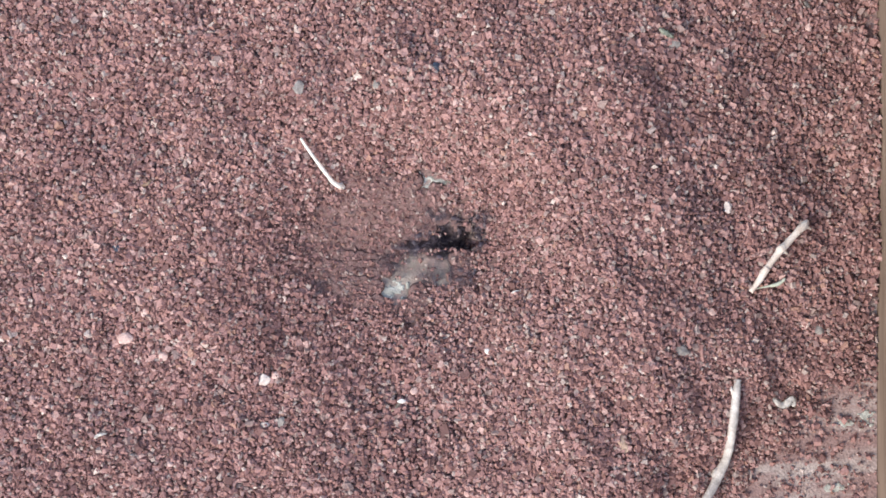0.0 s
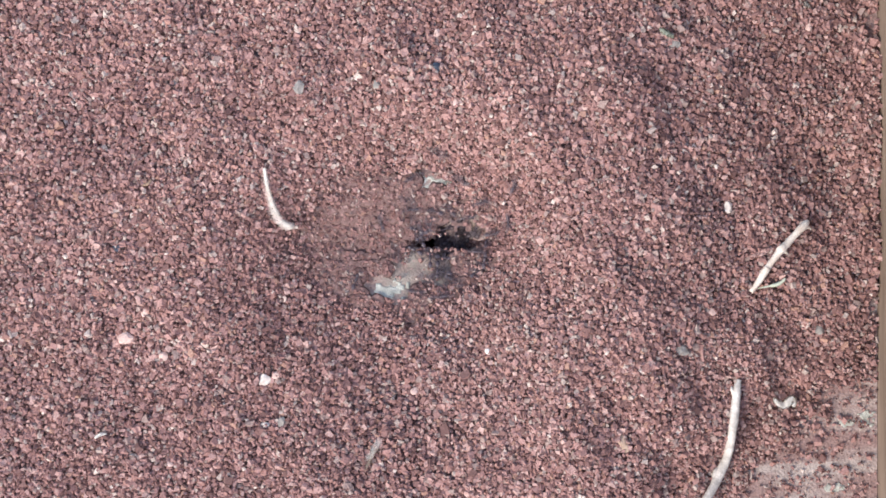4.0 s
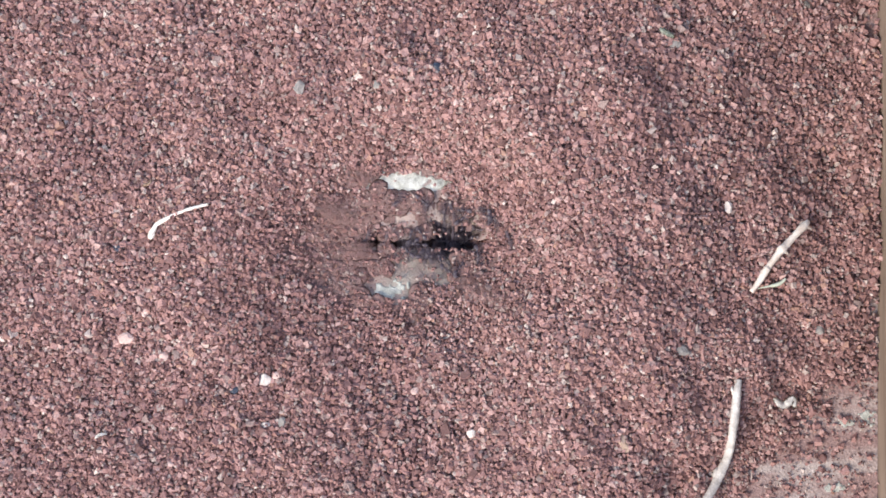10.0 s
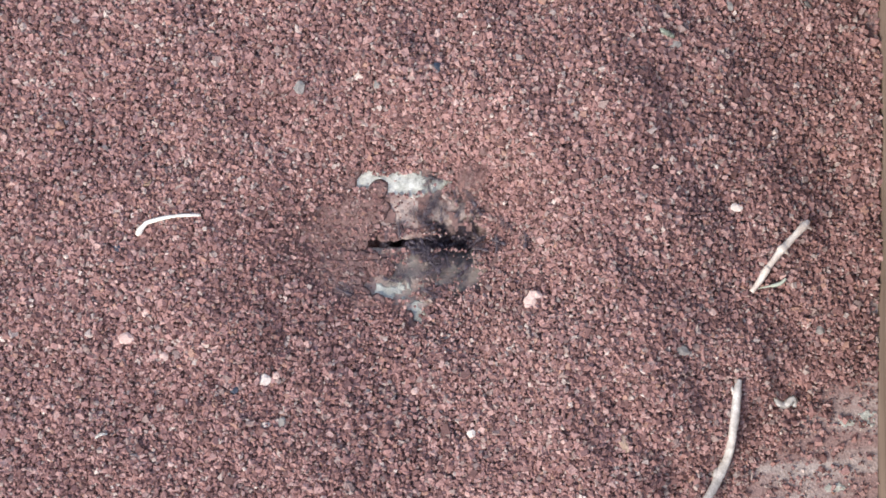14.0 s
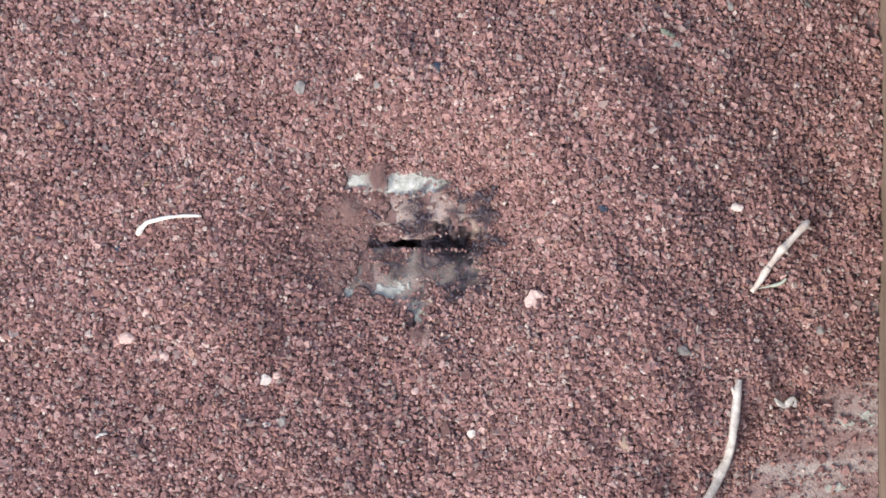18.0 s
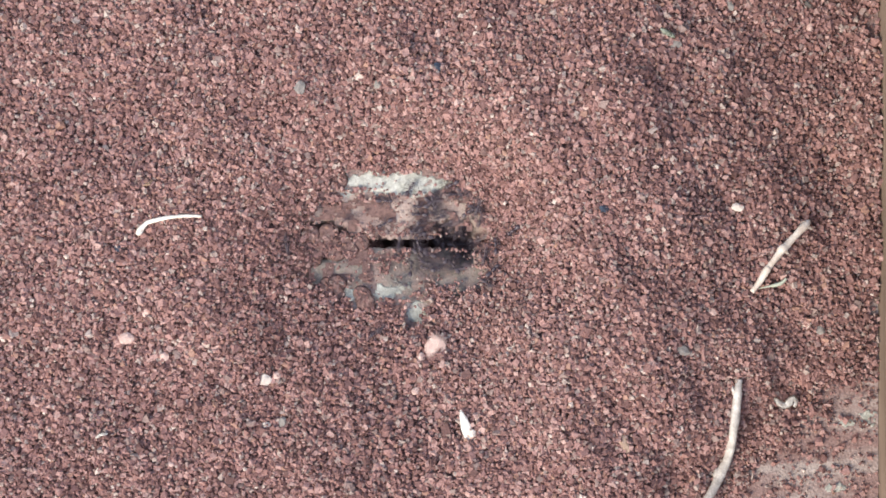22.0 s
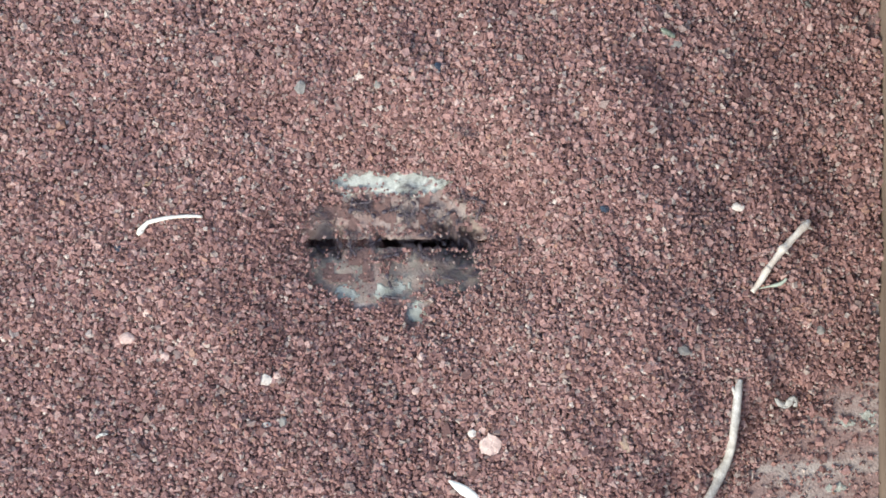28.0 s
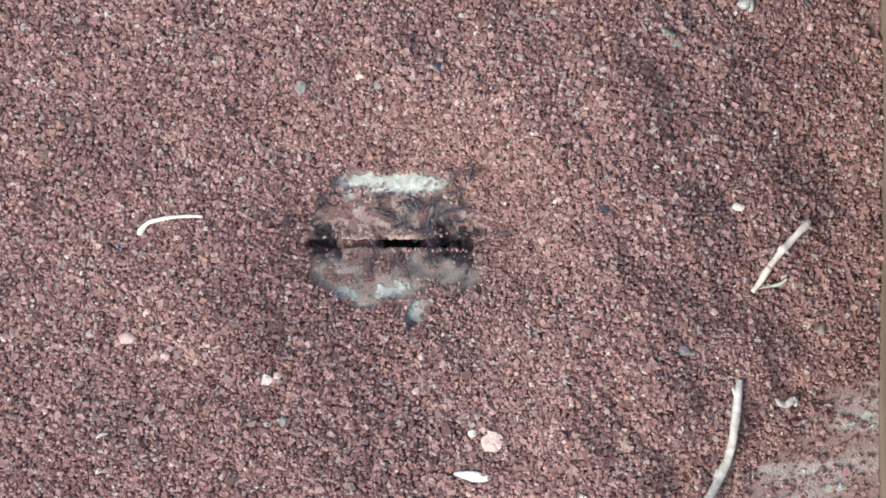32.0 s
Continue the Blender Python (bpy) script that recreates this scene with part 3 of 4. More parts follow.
def ribbon(knots, wide, mat, name, label, seed):
    """A crumpled scrap: a thin twisted strip with thickness."""
    pts, _ = along([(*k, 1) for k in knots], 14)
    bm = bmesh.new()
    rows = []
    for i, p in enumerate(pts):
        ahead = (pts[min(i + 1, 13)] - pts[max(i - 1, 0)]).normalized()
        side = ahead.cross(Vector((0, 0, 1))).normalized()
        w = wide * UNIT * (0.35 + 0.65 * math.sin(3.14 * (i + 0.6) / 14.2)) * (1 + 0.3 * noise.noise((i * 0.7, seed, 0)))
        rows.append([bm.verts.new(p + side * w * s + Vector((0, 0, w * (0.5 - 0.5 * abs(s)) + w * 0.5 * noise.noise((i * 0.6, s, seed))))) for s in (-1, -0.5, 0, 0.5, 1)])
    for a, b in zip(rows, rows[1:]):
        for k in range(4):
            bm.faces.new((a[k], a[k + 1], b[k + 1], b[k]))
    bmesh.ops.solidify(bm, geom=bm.faces[:], thickness=1.2 * UNIT)
    for f in bm.faces:
        f.smooth = True
    return tagged(part(name, bm, mat, None), label, name.replace("_", " "))


def build_scraps():
    ribbon([(1371, 704, 12), (1379, 714, 15), (1389, 718, 13), (1396, 713, 17), (1402, 706, 17), (1407, 711, 15), (1406, 721, 12)], 7.5, HUSK, "husk_scrap", "crumpled white husk scrap on the soil", 2)
    ribbon([(1168, 50, 8), (1180, 58, 10), (1194, 66, 8)], 5, LEAF, "leaf_scrap", "small dull green leaf scrap", 4)
    ribbon([(168, 776, 7), (177, 770, 9), (190, 768, 7)], 3, HUSK, "husk_scrap", "tiny white husk scrap lying on the soil", 6)
    ribbon([(252, 328, 3), (262, 326, 6), (268, 318, 5)], 3, TAN_FLAKE, "flake", "small curled tan flake on the soil", 7)
    ribbon([(1424, 2, 3), (1432, 10, 5), (1438, 14, 3)], 4, GREY_STONE, "flake", "small blue-grey flake on the soil", 9)


# ---- moving things ----
GRID_U, GRID_V = np.meshgrid(np.arange(-120, 1700, 4.0), np.arange(-120, 1140, 4.0), indexing="ij")
GRID_Z = np.where(cleared_mask(GRID_U, GRID_V), paver_height(GRID_U, GRID_V), np.maximum(paver_height(GRID_U, GRID_V), mound_height(GRID_U, GRID_V)))


def surface(u, v):
    """The height of what lies uppermost, soil or paver."""
    a, b = (u + 120) / 4, (v + 120) / 4
    i, j = max(0, min(GRID_Z.shape[0] - 2, int(a))), max(0, min(GRID_Z.shape[1] - 2, int(b)))
    fa, fb = min(1, max(0, a - i)), min(1, max(0, b - j))
    z = GRID_Z[i:i + 2, j:j + 2]
    return float((z[0, 0] * (1 - fa) + z[1, 0] * fa) * (1 - fb) + (z[0, 1] * (1 - fa) + z[1, 1] * fa) * fb)


def build_moving_scraps():
    """The stem, the pink chip and the pale husk that the ants drag about."""
    made = {}
    pts = []
    rad = []
    for i in range(22):
        f = i / 21
        x = (f - 0.5) * 112 * UNIT
        y = (-6 * (1 - (2 * f - 1) ** 2) + (9 * max(0, (f - 0.86) / 0.14))) * UNIT
        pts.append((x, y, 3 * UNIT * math.sin(f * 3.14)))
        rad.append((2.3 + 1.8 * f + 1.5 * max(0, (f - 0.9) / 0.1)) * UNIT)
    stem = tagged(new("plant_stem"), "thin curved cream-white dry plant stem dragged over the soil", "plant stem")
    part("stalk", tube(pts, rad, 8, 0.1, 3), CREAM, stem)
    e = pts[-1]
    part("stem_foot", tube([(e[0] - 5 * UNIT, e[1] - 1 * UNIT, e[2]), (e[0] + 2 * UNIT, e[1] + 3 * UNIT, e[2]), (e[0] + 5 * UNIT, e[1] + 6 * UNIT, e[2])], [5 * UNIT, 5.4 * UNIT, 3 * UNIT], 8, 0.15, 9), CREAM, stem)
    made["stem"] = stem
    bm = bmesh.new()
    outline = ((-19, 4), (-13, 15), (-3, 17), (5, 20), (16, 11), (18, 3), (12, -9), (13, -15), (1, -17), (-14, -14), (-16, -5))
    base = [bm.verts.new((x * UNIT, y * UNIT, -5 * UNIT)) for x, y in outline]
    raised = bmesh.ops.extrude_face_region(bm, geom=[bm.faces.new(base)])
    bmesh.ops.translate(bm, vec=(0, 0, 9 * UNIT), verts=[q for q in raised["geom"] if isinstance(q, bmesh.types.BMVert)])
    for f in [f for f in bm.faces if len(f.verts) > 4]:
        bmesh.ops.poke(bm, faces=[f])
    bmesh.ops.recalc_face_normals(bm, faces=bm.faces)
    bmesh.ops.subdivide_edges(bm, edges=bm.edges[:], cuts=2, use_grid_fill=True)
    for q in bm.verts:
        far = math.hypot(q.co.x, q.co.y) / (19 * UNIT)
        q.co.z *= 1 - 0.45 * min(1, far) ** 4
        q.co += Vector((1, 1, 1)) * 1.8 * UNIT * noise.noise(q.co / UNIT * 0.17)
    made["chip"] = tagged(part("stone_chip", bm, CHIP, None), "flat salmon-pink stone chip on the soil", "stone chip")
    bm = bmesh.new()
    bmesh.ops.create_uvsphere(bm, u_segments=14, v_segments=9, radius=1.0)
    for q in bm.verts:
        q.co.y *= 1 - 0.45 * max(0, q.co.x)
        q.co.z += 0.5 * q.co.y ** 2
    bmesh.ops.transform(bm, matrix=Matrix.Diagonal((32 * UNIT, 9 * UNIT, 5 * UNIT, 1)), verts=bm.verts)
    for f in bm.faces:
        f.smooth = True
    made["husk"] = tagged(part("seed_husk", bm, HUSK, None), "slender white seed husk dragged over the soil", "seed husk")
    made["fluff"] = ribbon([(1304, 4, 6), (1314, 8, 10), (1325, 6, 9), (1329, 22, 6)], 10, HUSK, "husk_scrap", "small bluish-white husk scrap on the soil", 12)
    made["grit"] = stone("grit", 0, 0, 9, 6, 0, BLUE_BEAD, "dark blue-black grain of grit the ants carry", 81, 0.6, 0.0)
    made["slate"] = stone("grit", 0, 0, 8, 9, 0, BLUE_BEAD, "dark slate grain of grit on the soil", 82, 0.6, 0.0)
    made["cream"] = stone("pebble", 0, 0, 8.5, 10, 10, WHITE_STONE, "small cream pebble the ants have brought out", 83, 0.6, 0.0)
    made["round"] = stone("pebble", 0, 0, 8, 9, 0, PINK, "small brown-pink rounded pebble on the soil", 84, 0.7, 0.0)
    made["bluish"] = stone("pebble", 0, 0, 7, 11, 0, GREY_STONE, "small blue-grey pebble beside a salmon chip", 85, 0.6, 0.0)
    made["slip"] = stone("flake", 0, 0, 6, 11, 0, GREY_STONE, "thin grey flake on the soil", 88, 0.4, 0.0)
    made["flake"] = stone("flake", 0, 0, 8, 5, 0, HUSK, "small white husk flake on the soil", 42, 0.4, 0.0)
    made["splinter"] = stone("flake", 0, 0, 9, 3, 0, HUSK, "thin white husk splinter on the soil", 43, 0.5, 0.0)
    made["seed"] = stone("seed", 0, 0, 8, 5, 0, HUSK, "white seed with a dark stalk on the soil", 86, 0.7, 0.0)
    part("stalk", tube([(-2 * UNIT, -2 * UNIT, 0), (-7 * UNIT, -12 * UNIT, 2 * UNIT), (-16 * UNIT, -20 * UNIT, 1 * UNIT)], [3 * UNIT, 3.4 * UNIT, 1.6 * UNIT], 6, 0.2, 15), BARK_DARK, made["seed"], "dark brown stalk")
    made["crumb"] = stone("leaf_crumb", 0, 0, 9, 5, 0, LEAF_TEAL, "tiny teal-green leaf crumb the ants drag", 87, 0.5, 0.0)
    sprig = tagged(new("green_sprig"), "tiny pale green forked sprig dragged over the soil", "sprig")
    part("blade", tube([(-12 * UNIT, 12 * UNIT, 0), (0, 0, 3 * UNIT), (9 * UNIT, -9 * UNIT, 0)], [1.2 * UNIT, 3 * UNIT, 1.5 * UNIT], 6, 0.2, 16), SPRIG, sprig)
    part("blade", tube([(8 * UNIT, 12 * UNIT, 0), (4 * UNIT, 1 * UNIT, 3 * UNIT), (6 * UNIT, -8 * UNIT, 0)], [1.2 * UNIT, 2.6 * UNIT, 1.2 * UNIT], 6, 0.2, 17), SPRIG, sprig)
    made["sprig"] = sprig
    made["white"] = stone("pebble", 0, 0, 8, 11, 0, WHITE_STONE, "small cream-white pebble on the soil", 80, 0.6, 0.0)
    return made


def lay(u, v, turn, lift=6.0, tip=0.0):
    return Matrix.Translation(spot(u, v, surface(u, v) + lift * UNIT)) @ Euler((radians(tip), 0, 0)).to_matrix().to_4x4() @ Euler((0, 0, radians(turn))).to_matrix().to_4x4()


def ends(t, thin, foot, roll=0.0, lift=9.0):
    """A row for the stem from its two ends, laid along the slope."""
    a = spot(*thin, surface(*thin) + lift * UNIT)
    b = spot(*foot, surface(*foot) + lift * UNIT)
    along_x = (b - a).normalized()
    side = Vector((0, 0, 1)).cross(along_x).normalized()
    turn = Matrix((along_x, side, along_x.cross(side))).transposed().to_4x4()
    return (t, Matrix.Translation((a + b) / 2) @ turn @ Euler((radians(roll), 0, 0)).to_matrix().to_4x4())


def soil_lump(seed):
    """A low crumbly heap of fine soil, about a millimetre and a half across."""
    verts, faces = [(0, 0, 1.6 * UNIT)], []
    rings, sides = 5, 18
    for i in range(1, rings + 1):
        for j in range(sides):
            a = j * 2 * math.pi / sides
            d = 17.0 * i / rings * (1 + 0.32 * noise.noise((math.cos(a) * 1.3, math.sin(a) * 1.3, seed * 1.7)))
            x, y = math.cos(a) * d, math.sin(a) * d
            z = 1.5 * (1 - (i / rings) ** 3) - 2.0 * (i == rings) + 1.3 * noise.noise((x * 0.21 + seed, y * 0.21, 4.3))
            verts.append((x * UNIT, y * UNIT, z * UNIT))
    for j in range(sides):
        faces.append((0, 1 + j, 1 + (j + 1) % sides))
        for i in range(rings - 1):
            a, b = 1 + i * sides, 1 + (i + 1) * sides
            faces.append((a + j, b + j, b + (j + 1) % sides, a + (j + 1) % sides))
    faces.append(tuple(1 + (rings - 1) * sides + j for j in range(sides))[::-1])
    mesh = bpy.data.meshes.new("fine_soil")
    mesh.from_pydata(verts, [], faces)
    mesh.polygons.foreach_set("use_smooth", [True] * len(faces))
    return mesh


def build_clumps():
    """Clumps of grains over the chamfers, each carried off at its own second."""
    r = np.random.RandomState(11)
    made = []
    shapes = [grain_cloud("grain", np.zeros((1, 3)), [5.4 * UNIT], r) for _ in range(12)]
    lumps = [soil_lump(20 + i) for i in range(9)]
    gap = 17.0
    for i in range(24):
        for j in range(20):
            u, v = 512 + i * gap + (j % 2) * gap / 2 + r.uniform(-3, 3), 290 + j * gap * 0.9 + r.uniform(-3, 3)
            when = cleared_at(u, v)
            if when <= 0 or when > 90:
                continue
            ob = tagged(new("soil_clump"), "small clump of red soil grains the ants carry off", "soil clump", "loose soil clumps")
            lump = part("fine_soil", lumps[len(made) % 9], FINE_SOIL, ob, "fine mauve-brown soil")
            lump.rotation_euler = (0, 0, r.uniform(0, 6.28))
            for k in range(10 if u > 670 or when < 15 else 8):
                a, d = k * 2.4 + r.uniform(-0.5, 0.5), 14.5 * math.sqrt((k + 0.4) / 10)
                g = part("grain", shapes[(k * 5 + len(made)) % 12], GRAIN_DARKENED, ob)
                g.location = (math.cos(a) * d * UNIT, math.sin(a) * d * UNIT, r.uniform(-0.5, 2) * UNIT)
                g.rotation_euler, g.scale = r.uniform(0, 6.28, 3), [r.uniform(0.42, 0.82)] * 3
            way = math.atan2(435 - v, (u - 690) / 1.3) + r.uniform(-0.5, 0.5)
            far = r.uniform(210, 400)
            fu, fv = 690 + math.cos(way) * far * 1.3, 435 - math.sin(way) * far
            made.append((ob, u, v, fu, fv, when + r.uniform(-0.7, 0.6), r.uniform(0, 360)))
    return made


def blob(length, wide, high, taper=0.0):
    bm = bmesh.new()
    bmesh.ops.create_uvsphere(bm, u_segments=12, v_segments=8, radius=0.5, matrix=Matrix.Rotation(radians(90), 4, "Y"))
    for q in bm.verts:
        q.co.y *= 1 - taper * q.co.x
        q.co.z *= 1 - taper * q.co.x
    bmesh.ops.transform(bm, matrix=Matrix.Diagonal((length, wide, high, 1)), verts=bm.verts)
    for f in bm.faces:
        f.smooth = True
    return bm


def build_ant():
    """A worker ant 2.6 mm long, head along +x."""
    mm = 0.001
    ant = tagged(new("ant"), "small dark brown worker ant crawling round the nest mouth", "ant", "ants at the nest")

    def put(name, bm, x, z, label=""):
        bmesh.ops.translate(bm, vec=(x * mm, 0, z * mm), verts=bm.verts)
        return part(name, bm, ANT, ant, label)
    head = put("head", blob(0.62 * mm, 0.56 * mm, 0.42 * mm, 0.3), 0.98, 0.42)
    put("thorax", blob(0.85 * mm, 0.40 * mm, 0.42 * mm, -0.25), 0.3, 0.45)
    put("waist", blob(0.26 * mm, 0.16 * mm, 0.26 * mm), -0.2, 0.42)
    put("abdomen", blob(1.0 * mm, 0.66 * mm, 0.58 * mm, 0.25), -0.78, 0.45, "glossy rounded abdomen")
    for side in (1, -1):
        part("antenna", tube([(1.2 * mm, side * 0.12 * mm, 0.5 * mm), (1.45 * mm, side * 0.42 * mm, 0.62 * mm), (1.85 * mm, side * 0.5 * mm, 0.4 * mm)], [0.035 * mm] * 3, 5, 0.05), ANT, head)
        for root, foot in ((0.55, 1.05), (0.3, 0.25), (0.05, -0.75)):
            mid = (root + foot) / 2 + 0.05
            part("leg", tube([(root * mm, side * 0.15 * mm, 0.4 * mm), (mid * mm, side * 0.62 * mm, 0.72 * mm), (foot * mm, side * 1.05 * mm, 0.02 * mm)], [0.06 * mm, 0.05 * mm, 0.03 * mm], 5, 0.05), ANT, ant)
    return ant


def ant_rows(seed, stays, pace):
    """An ant's restless way. stays: from which second on it keeps round which place, and how far (u, v, half sizes)."""
    r = random.Random(seed)
    home = stays[0]
    u, v = home[1] + r.uniform(-1, 1) * home[3], home[2] + r.uniform(-1, 1) * home[4]
    turn = r.uniform(0, 360)
    goal = None
    rows, t, gap = [], 0.0, 0.25
    while t <= 32.01:
        home = [h for h in stays if h[0] <= t][-1]
        du, dv = math.cos(radians(turn)) * 12, -math.sin(radians(turn)) * 12
        z0, z1 = surface(u - du, v - dv), surface(u + du, v + dv)
        pitch = max(-40, min(40, math.degrees(math.atan2(z1 - z0, 24 * UNIT))))
        rows.append((t, Matrix.Translation(spot(u, v, max(surface(u, v), (z0 + z1) / 2) + 3 * UNIT)) @ Euler((0, 0, radians(turn))).to_matrix().to_4x4() @ Euler((0, radians(-pitch), 0)).to_matrix().to_4x4()))
        if goal is None or math.hypot(goal[0] - u, goal[1] - v) < 24 or r.random() < 0.05 or abs(t - home[0]) < 0.2:
            goal = (home[1] + r.gauss(0, 0.6) * home[3], home[2] + r.gauss(0, 0.6) * home[4])
        want = math.degrees(math.atan2(v - goal[1], goal[0] - u))
        diff = (want - turn + 180) % 360 - 180
        turn += max(-60, min(60, diff)) + r.uniform(-12, 12)
        go = 0 if r.random() < 0.1 else r.uniform(0.4, 1.1) * pace
        go = min(go, math.hypot(goal[0] - u, goal[1] - v) + 8)
        u, v = u + math.cos(radians(turn)) * go, v - math.sin(radians(turn)) * go
        t += gap
    return rows


build_ground()
build_pavement()
build_edging()
build_mound()
build_crusts()
build_twigs()
build_stones()
build_scraps()
SCRAPS = build_moving_scraps()
CLUMPS = build_clumps()
FIRST_ANT = build_ant()
ANTS = [FIRST_ANT] + [copy_thing(FIRST_ANT, pose(0, 0, 0)) for _ in range(63)]


def motions():
    stem, chip, husk, white = SCRAPS["stem"], SCRAPS["chip"], SCRAPS["husk"], SCRAPS["white"]
    rest = ((362, 337), (271, 409))
    walk(stem, [ends(0, (533, 244), (602, 336), -50), ends(2.85, (533, 244), (602, 336), -50), ends(3.0, (515, 274), (594, 346), -50), ends(3.4, (512, 271), (590, 349), -50),
                ends(3.5, (491, 305), (586, 353), -50), ends(3.9, (470, 300), (522, 400)), ends(4.4, (440, 300), (425, 412)), ends(5.0, (390, 318), (315, 405)),
                ends(5.5, *rest), ends(9.4, (360, 340), (270, 407)), ends(9.8, (369, 356), (266, 407)), ends(10.4, (363, 363), (252, 408)), ends(11.0, (354, 366), (246, 406)),
                ends(11.5, (357, 375), (243, 402)), ends(12.2, (357, 380), (242, 401)), ends(32, (360, 383), (242, 400))])
    deep = pose(*spot(790, JOINT_V, -0.012))
    chip_stays = [(18.6, 839, 560, 60), (18.8, 862, 505, 75), (19.0, 860, 511, 80), (19.4, 846, 504, 85), (20.0, 834, 481, 90), (20.4, 820, 451, 80), (20.6, 816, 432, 70),
                  (20.8, 820, 432, 60), (20.9, 806, 500, 45), (21.0, 802, 545, 30), (21.1, 787, 541, 10), (21.2, 813, 534, 40), (21.3, 836, 460, 60), (21.4, 842, 448, 75),
                  (21.5, 843, 433, 90), (21.6, 881, 403, 120), (21.7, 903, 424, 140), (21.8, 873, 452, 150), (21.9, 820, 540, 160), (22.0, 768, 613, 165), (22.1, 791, 666, 150)]
    walk(chip, [(0, deep), (12.4, deep), (12.55, lay(830, 425, 0)), (12.9, lay(946, 535, 40, 1)), (18.4, lay(948, 534, 40, 1))]
         + [(t + d, lay(u, v, turn)) for t, u, v, turn in chip_stays for d in (-0.033, 0.033)]
         + [(22.35, lay(855, 813, 120, 4, -62)), (23.2, lay(856, 816, 120, 4, -62)), (25.5, lay(857, 814, 120, 4, -62)), (27.4, lay(866, 788, 150)), (30.0, lay(867, 786, 150)), (32, lay(869, 781, 160))])
    husk_stays = [(20.9, 1156, 603, 110), (21.0, 846, 760, 60), (21.1, 892, 668, 50), (21.2, 823, 447, 110), (21.3, 826, 452, 140), (21.4, 827, 458, 170), (21.5, 816, 493, 150), (21.6, 797, 514, 100),
                  (21.7, 852, 758, 105), (21.8, 855, 751, 108), (21.9, 834, 755, 95), (22.0, 824, 757, 108), (22.1, 816, 752, 112), (22.2, 809, 867, 165), (22.4, 807, 862, 155)]
    walk(husk, [(0, lay(1420, 1010, 40)), (20.4, lay(1420, 1010, 40)), (20.7, lay(1300, 800, 80))]
         + [(t + d, lay(u, v, turn)) for t, u, v, turn in husk_stays for d in (-0.033, 0.033)]
         + [(22.6, lay(820, 868, 148)), (30.8, lay(820, 868, 148)), (31.4, lay(832, 848, 165)), (32, lay(835, 843, 172))])
    walk(white, [(0, lay(1290, 367, 0, 4)), (11.2, lay(1290, 367, 0, 4)), (11.5, lay(1303, 367, 80, 4)), (32, lay(1305, 366, 80, 4))])
    walk(SCRAPS["grit"], [(0, lay(-80, 720, 0)), (7.9, lay(-80, 720, 0)), (8.6, lay(416, 691, 30, 3)), (15.0, lay(416, 691, 30, 3)), (16.2, lay(300, 960, 80)), (32, lay(300, 960, 80))])
    walk(SCRAPS["slate"], [(0, lay(1180, -60, 0)), (14.8, lay(1180, -60, 0)), (15.8, lay(1068, 369, 60, 3)), (32, lay(1070, 370, 60, 3))])
    for name, leaves, rests, turn in (("cream", 7.5, (835, 770), 10), ("round", 17.6, (744, 632), 0), ("bluish", 28.2, (833, 752), 20)):
        on_way = ((806 + rests[0]) / 2, (430 + rests[1]) / 2)
        walk(SCRAPS[name], [(0, deep), (leaves, deep), (leaves + 0.12, lay(806, 430, turn - 60)), (leaves + 0.3, lay(*on_way, turn - 30)), (leaves + 0.5, lay(*rests, turn, 2)), (32, lay(*rests, turn, 2))])
    for name, leaves, rests, turn, goes in (("flake", 7.55, (866, 624), -35, (1000, 960)), ("splinter", 1.4, (915, 517), 5, (1010, 960)), ("seed", 3.7, (713, 711), -10, (560, 970))):
        on_way = ((rests[0] + goes[0]) / 2, (rests[1] + goes[1]) / 2)
        walk(SCRAPS[name], [(0, lay(*rests, turn, 4)), (leaves, lay(*rests, turn, 4)), (leaves + 0.4, lay(*on_way, turn + 40)), (leaves + 0.9, lay(*goes, turn + 80)), (32, lay(*goes, turn + 80))])
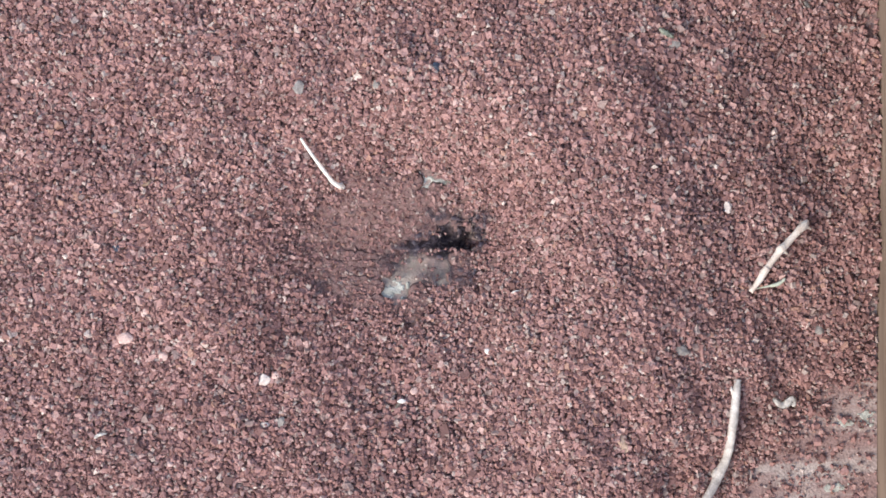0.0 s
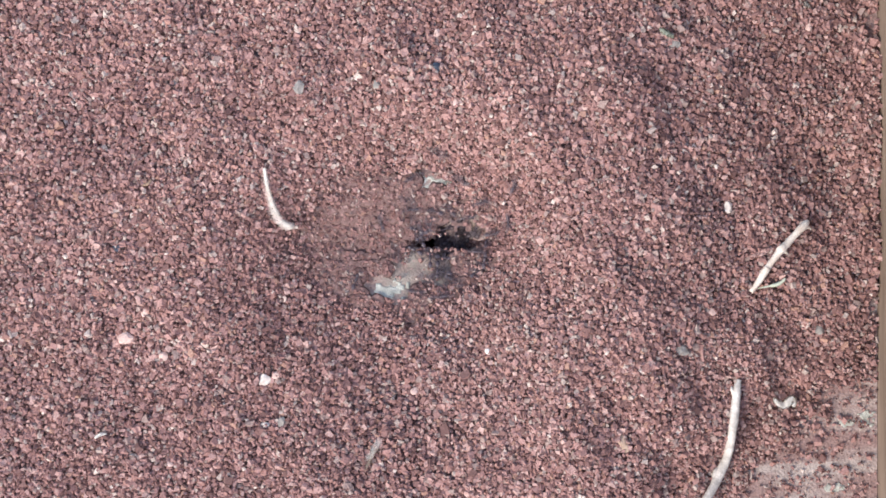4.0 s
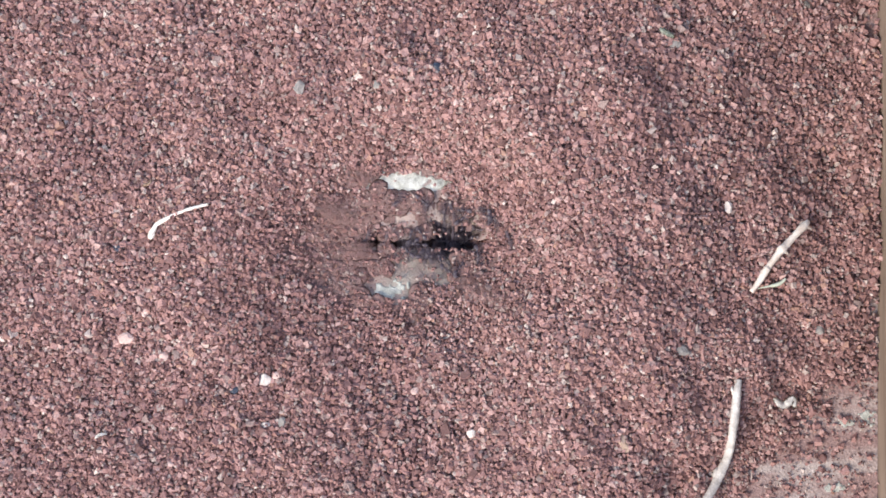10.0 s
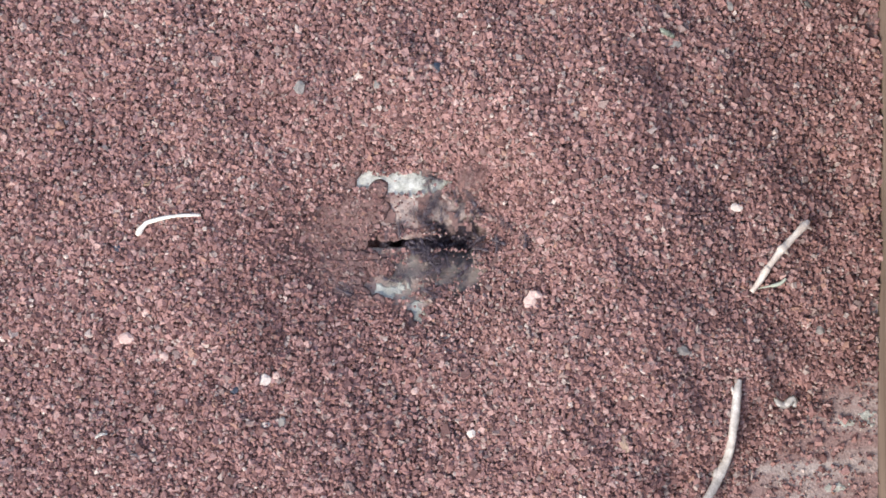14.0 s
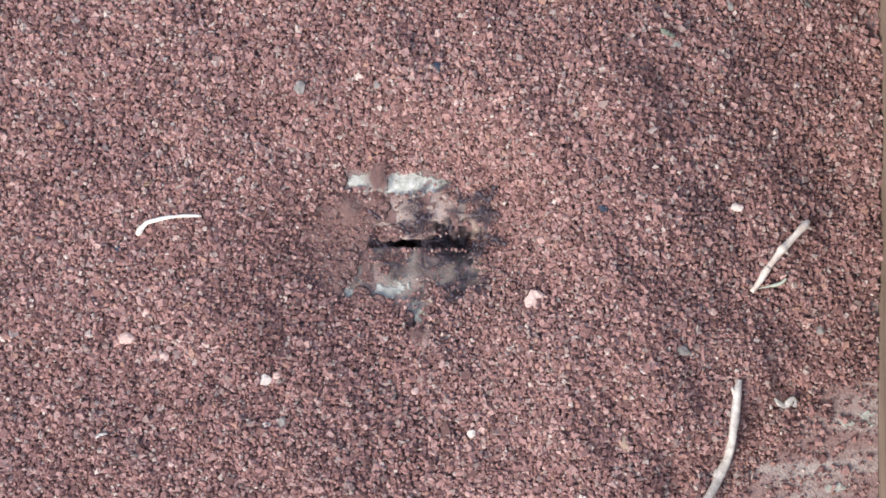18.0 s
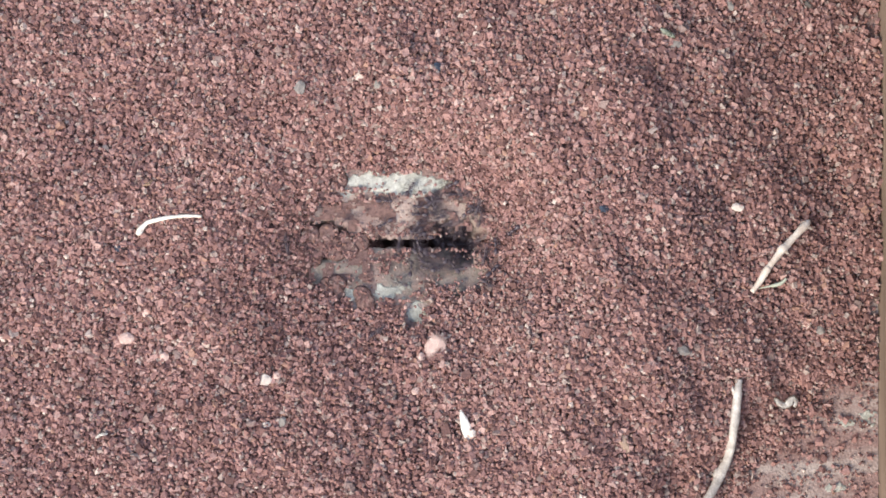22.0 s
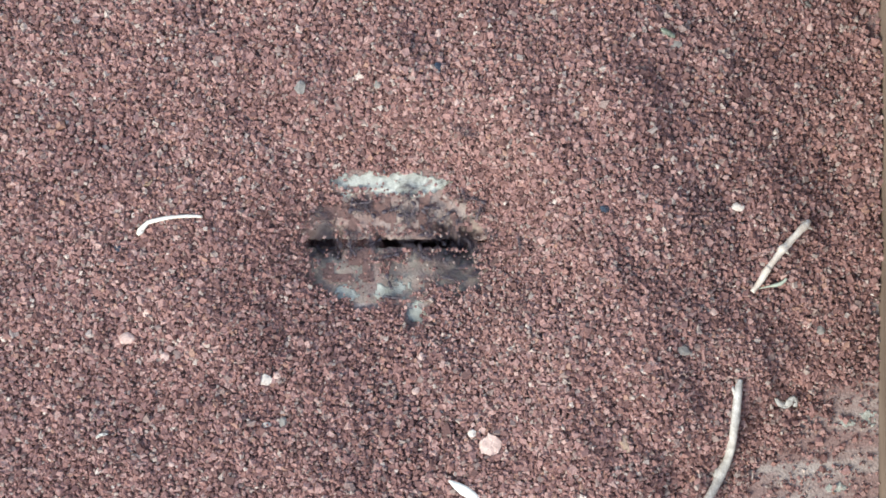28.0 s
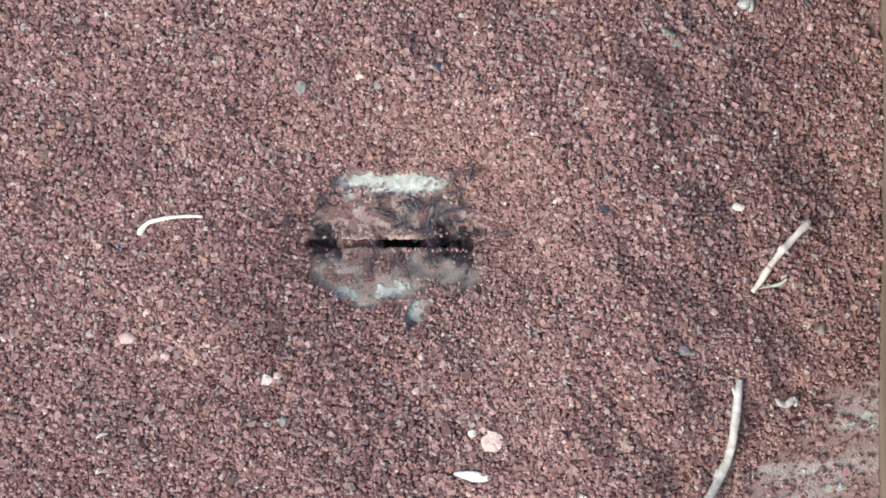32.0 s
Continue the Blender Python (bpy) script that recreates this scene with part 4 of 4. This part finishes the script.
    for name, leaves, stops, rests, until, goes in (("sprig", 7.6, 7.85, (762, 684), 8.15, (690, 970)), ("crumb", 28.2, 28.6, (714, 696), 30.6, (640, 980))):
        walk(SCRAPS[name], [(0, deep), (leaves, deep), (leaves + 0.1, lay(800, 430, 0)), (stops, lay(*rests, 40, 4)), (until, lay(*rests, 40, 4)), (until + 0.8, lay(*goes, 90)), (32, lay(*goes, 90))])
    walk(SCRAPS["slip"], [(0, lay(1300, -120, 0)), (12.6, lay(1300, -120, 0)), (13.4, lay(1292, 9, 20, 3)), (25.8, lay(1292, 9, 20, 3)), (26.8, lay(1330, -120, 60)), (32, lay(1330, -120, 60))])
    away, here = pose(0.0012, 0.0075, 0, 0, 0, 30), pose(0, 0, 0)
    walk(SCRAPS["fluff"], [(0, away), (30.5, away), (30.8, here), (32, here)])
    for ob, u, v, fu, fv, when, turn in CLUMPS:
        when = max(0.1, min(when, 29.0))
        a = Matrix.Translation(spot(u, v, float(chamfer_height(np.array(u), np.array(v))) + 5 * UNIT)) @ Euler((0, 0, radians(turn))).to_matrix().to_4x4()
        mu, mv = (u + fu) / 2, (v + fv) / 2
        b = lay(mu, mv, turn + 25, 7)
        c = lay(fu, fv, turn + 50, -6)
        walk(ob, [(0, a), (when, a), (when + 0.3, b), (when + 0.6, c), (32, c)])
    for n, ob in enumerate(ANTS):
        if n < 30:
            stays, pace = [(0, 808, 408, 46, 32)], 60
        elif n < 37:
            stays, pace = [(0, 770, 425, 60, 22), (9, 745, 425, 90, 20)], 70
        elif n < 40:
            stays, pace = [(0, 790, 450, 90, 60), (16, 700, 430, 150, 60)], 90
        elif n < 47:
            stays, pace = [(0, 780, 430, 60, 40), (14, 735, 385, 80, 40), (20, 690, 375, 110, 40)], 14
        elif n < 59:
            stays, pace = [(0, 800, 440, 60, 60), (23.5, 575, 426, 34, 26)], 50
        else:
            stays, pace = [(0, 720, 430, 170, 100)], 100
        walk(ob, ant_rows(100 + n, stays, pace))
        if n < 8:
            legs = [leg for leg in ob.children if leg.name.startswith("leg")]
            for k, leg in enumerate(legs):
                phase = 1 if k in (0, 2, 4) else -1
                walk(leg, [(i * 0.4, pose(0, 0, 0, 0, 0, phase * (14 if i % 2 else -14))) for i in range(81)])


motions()
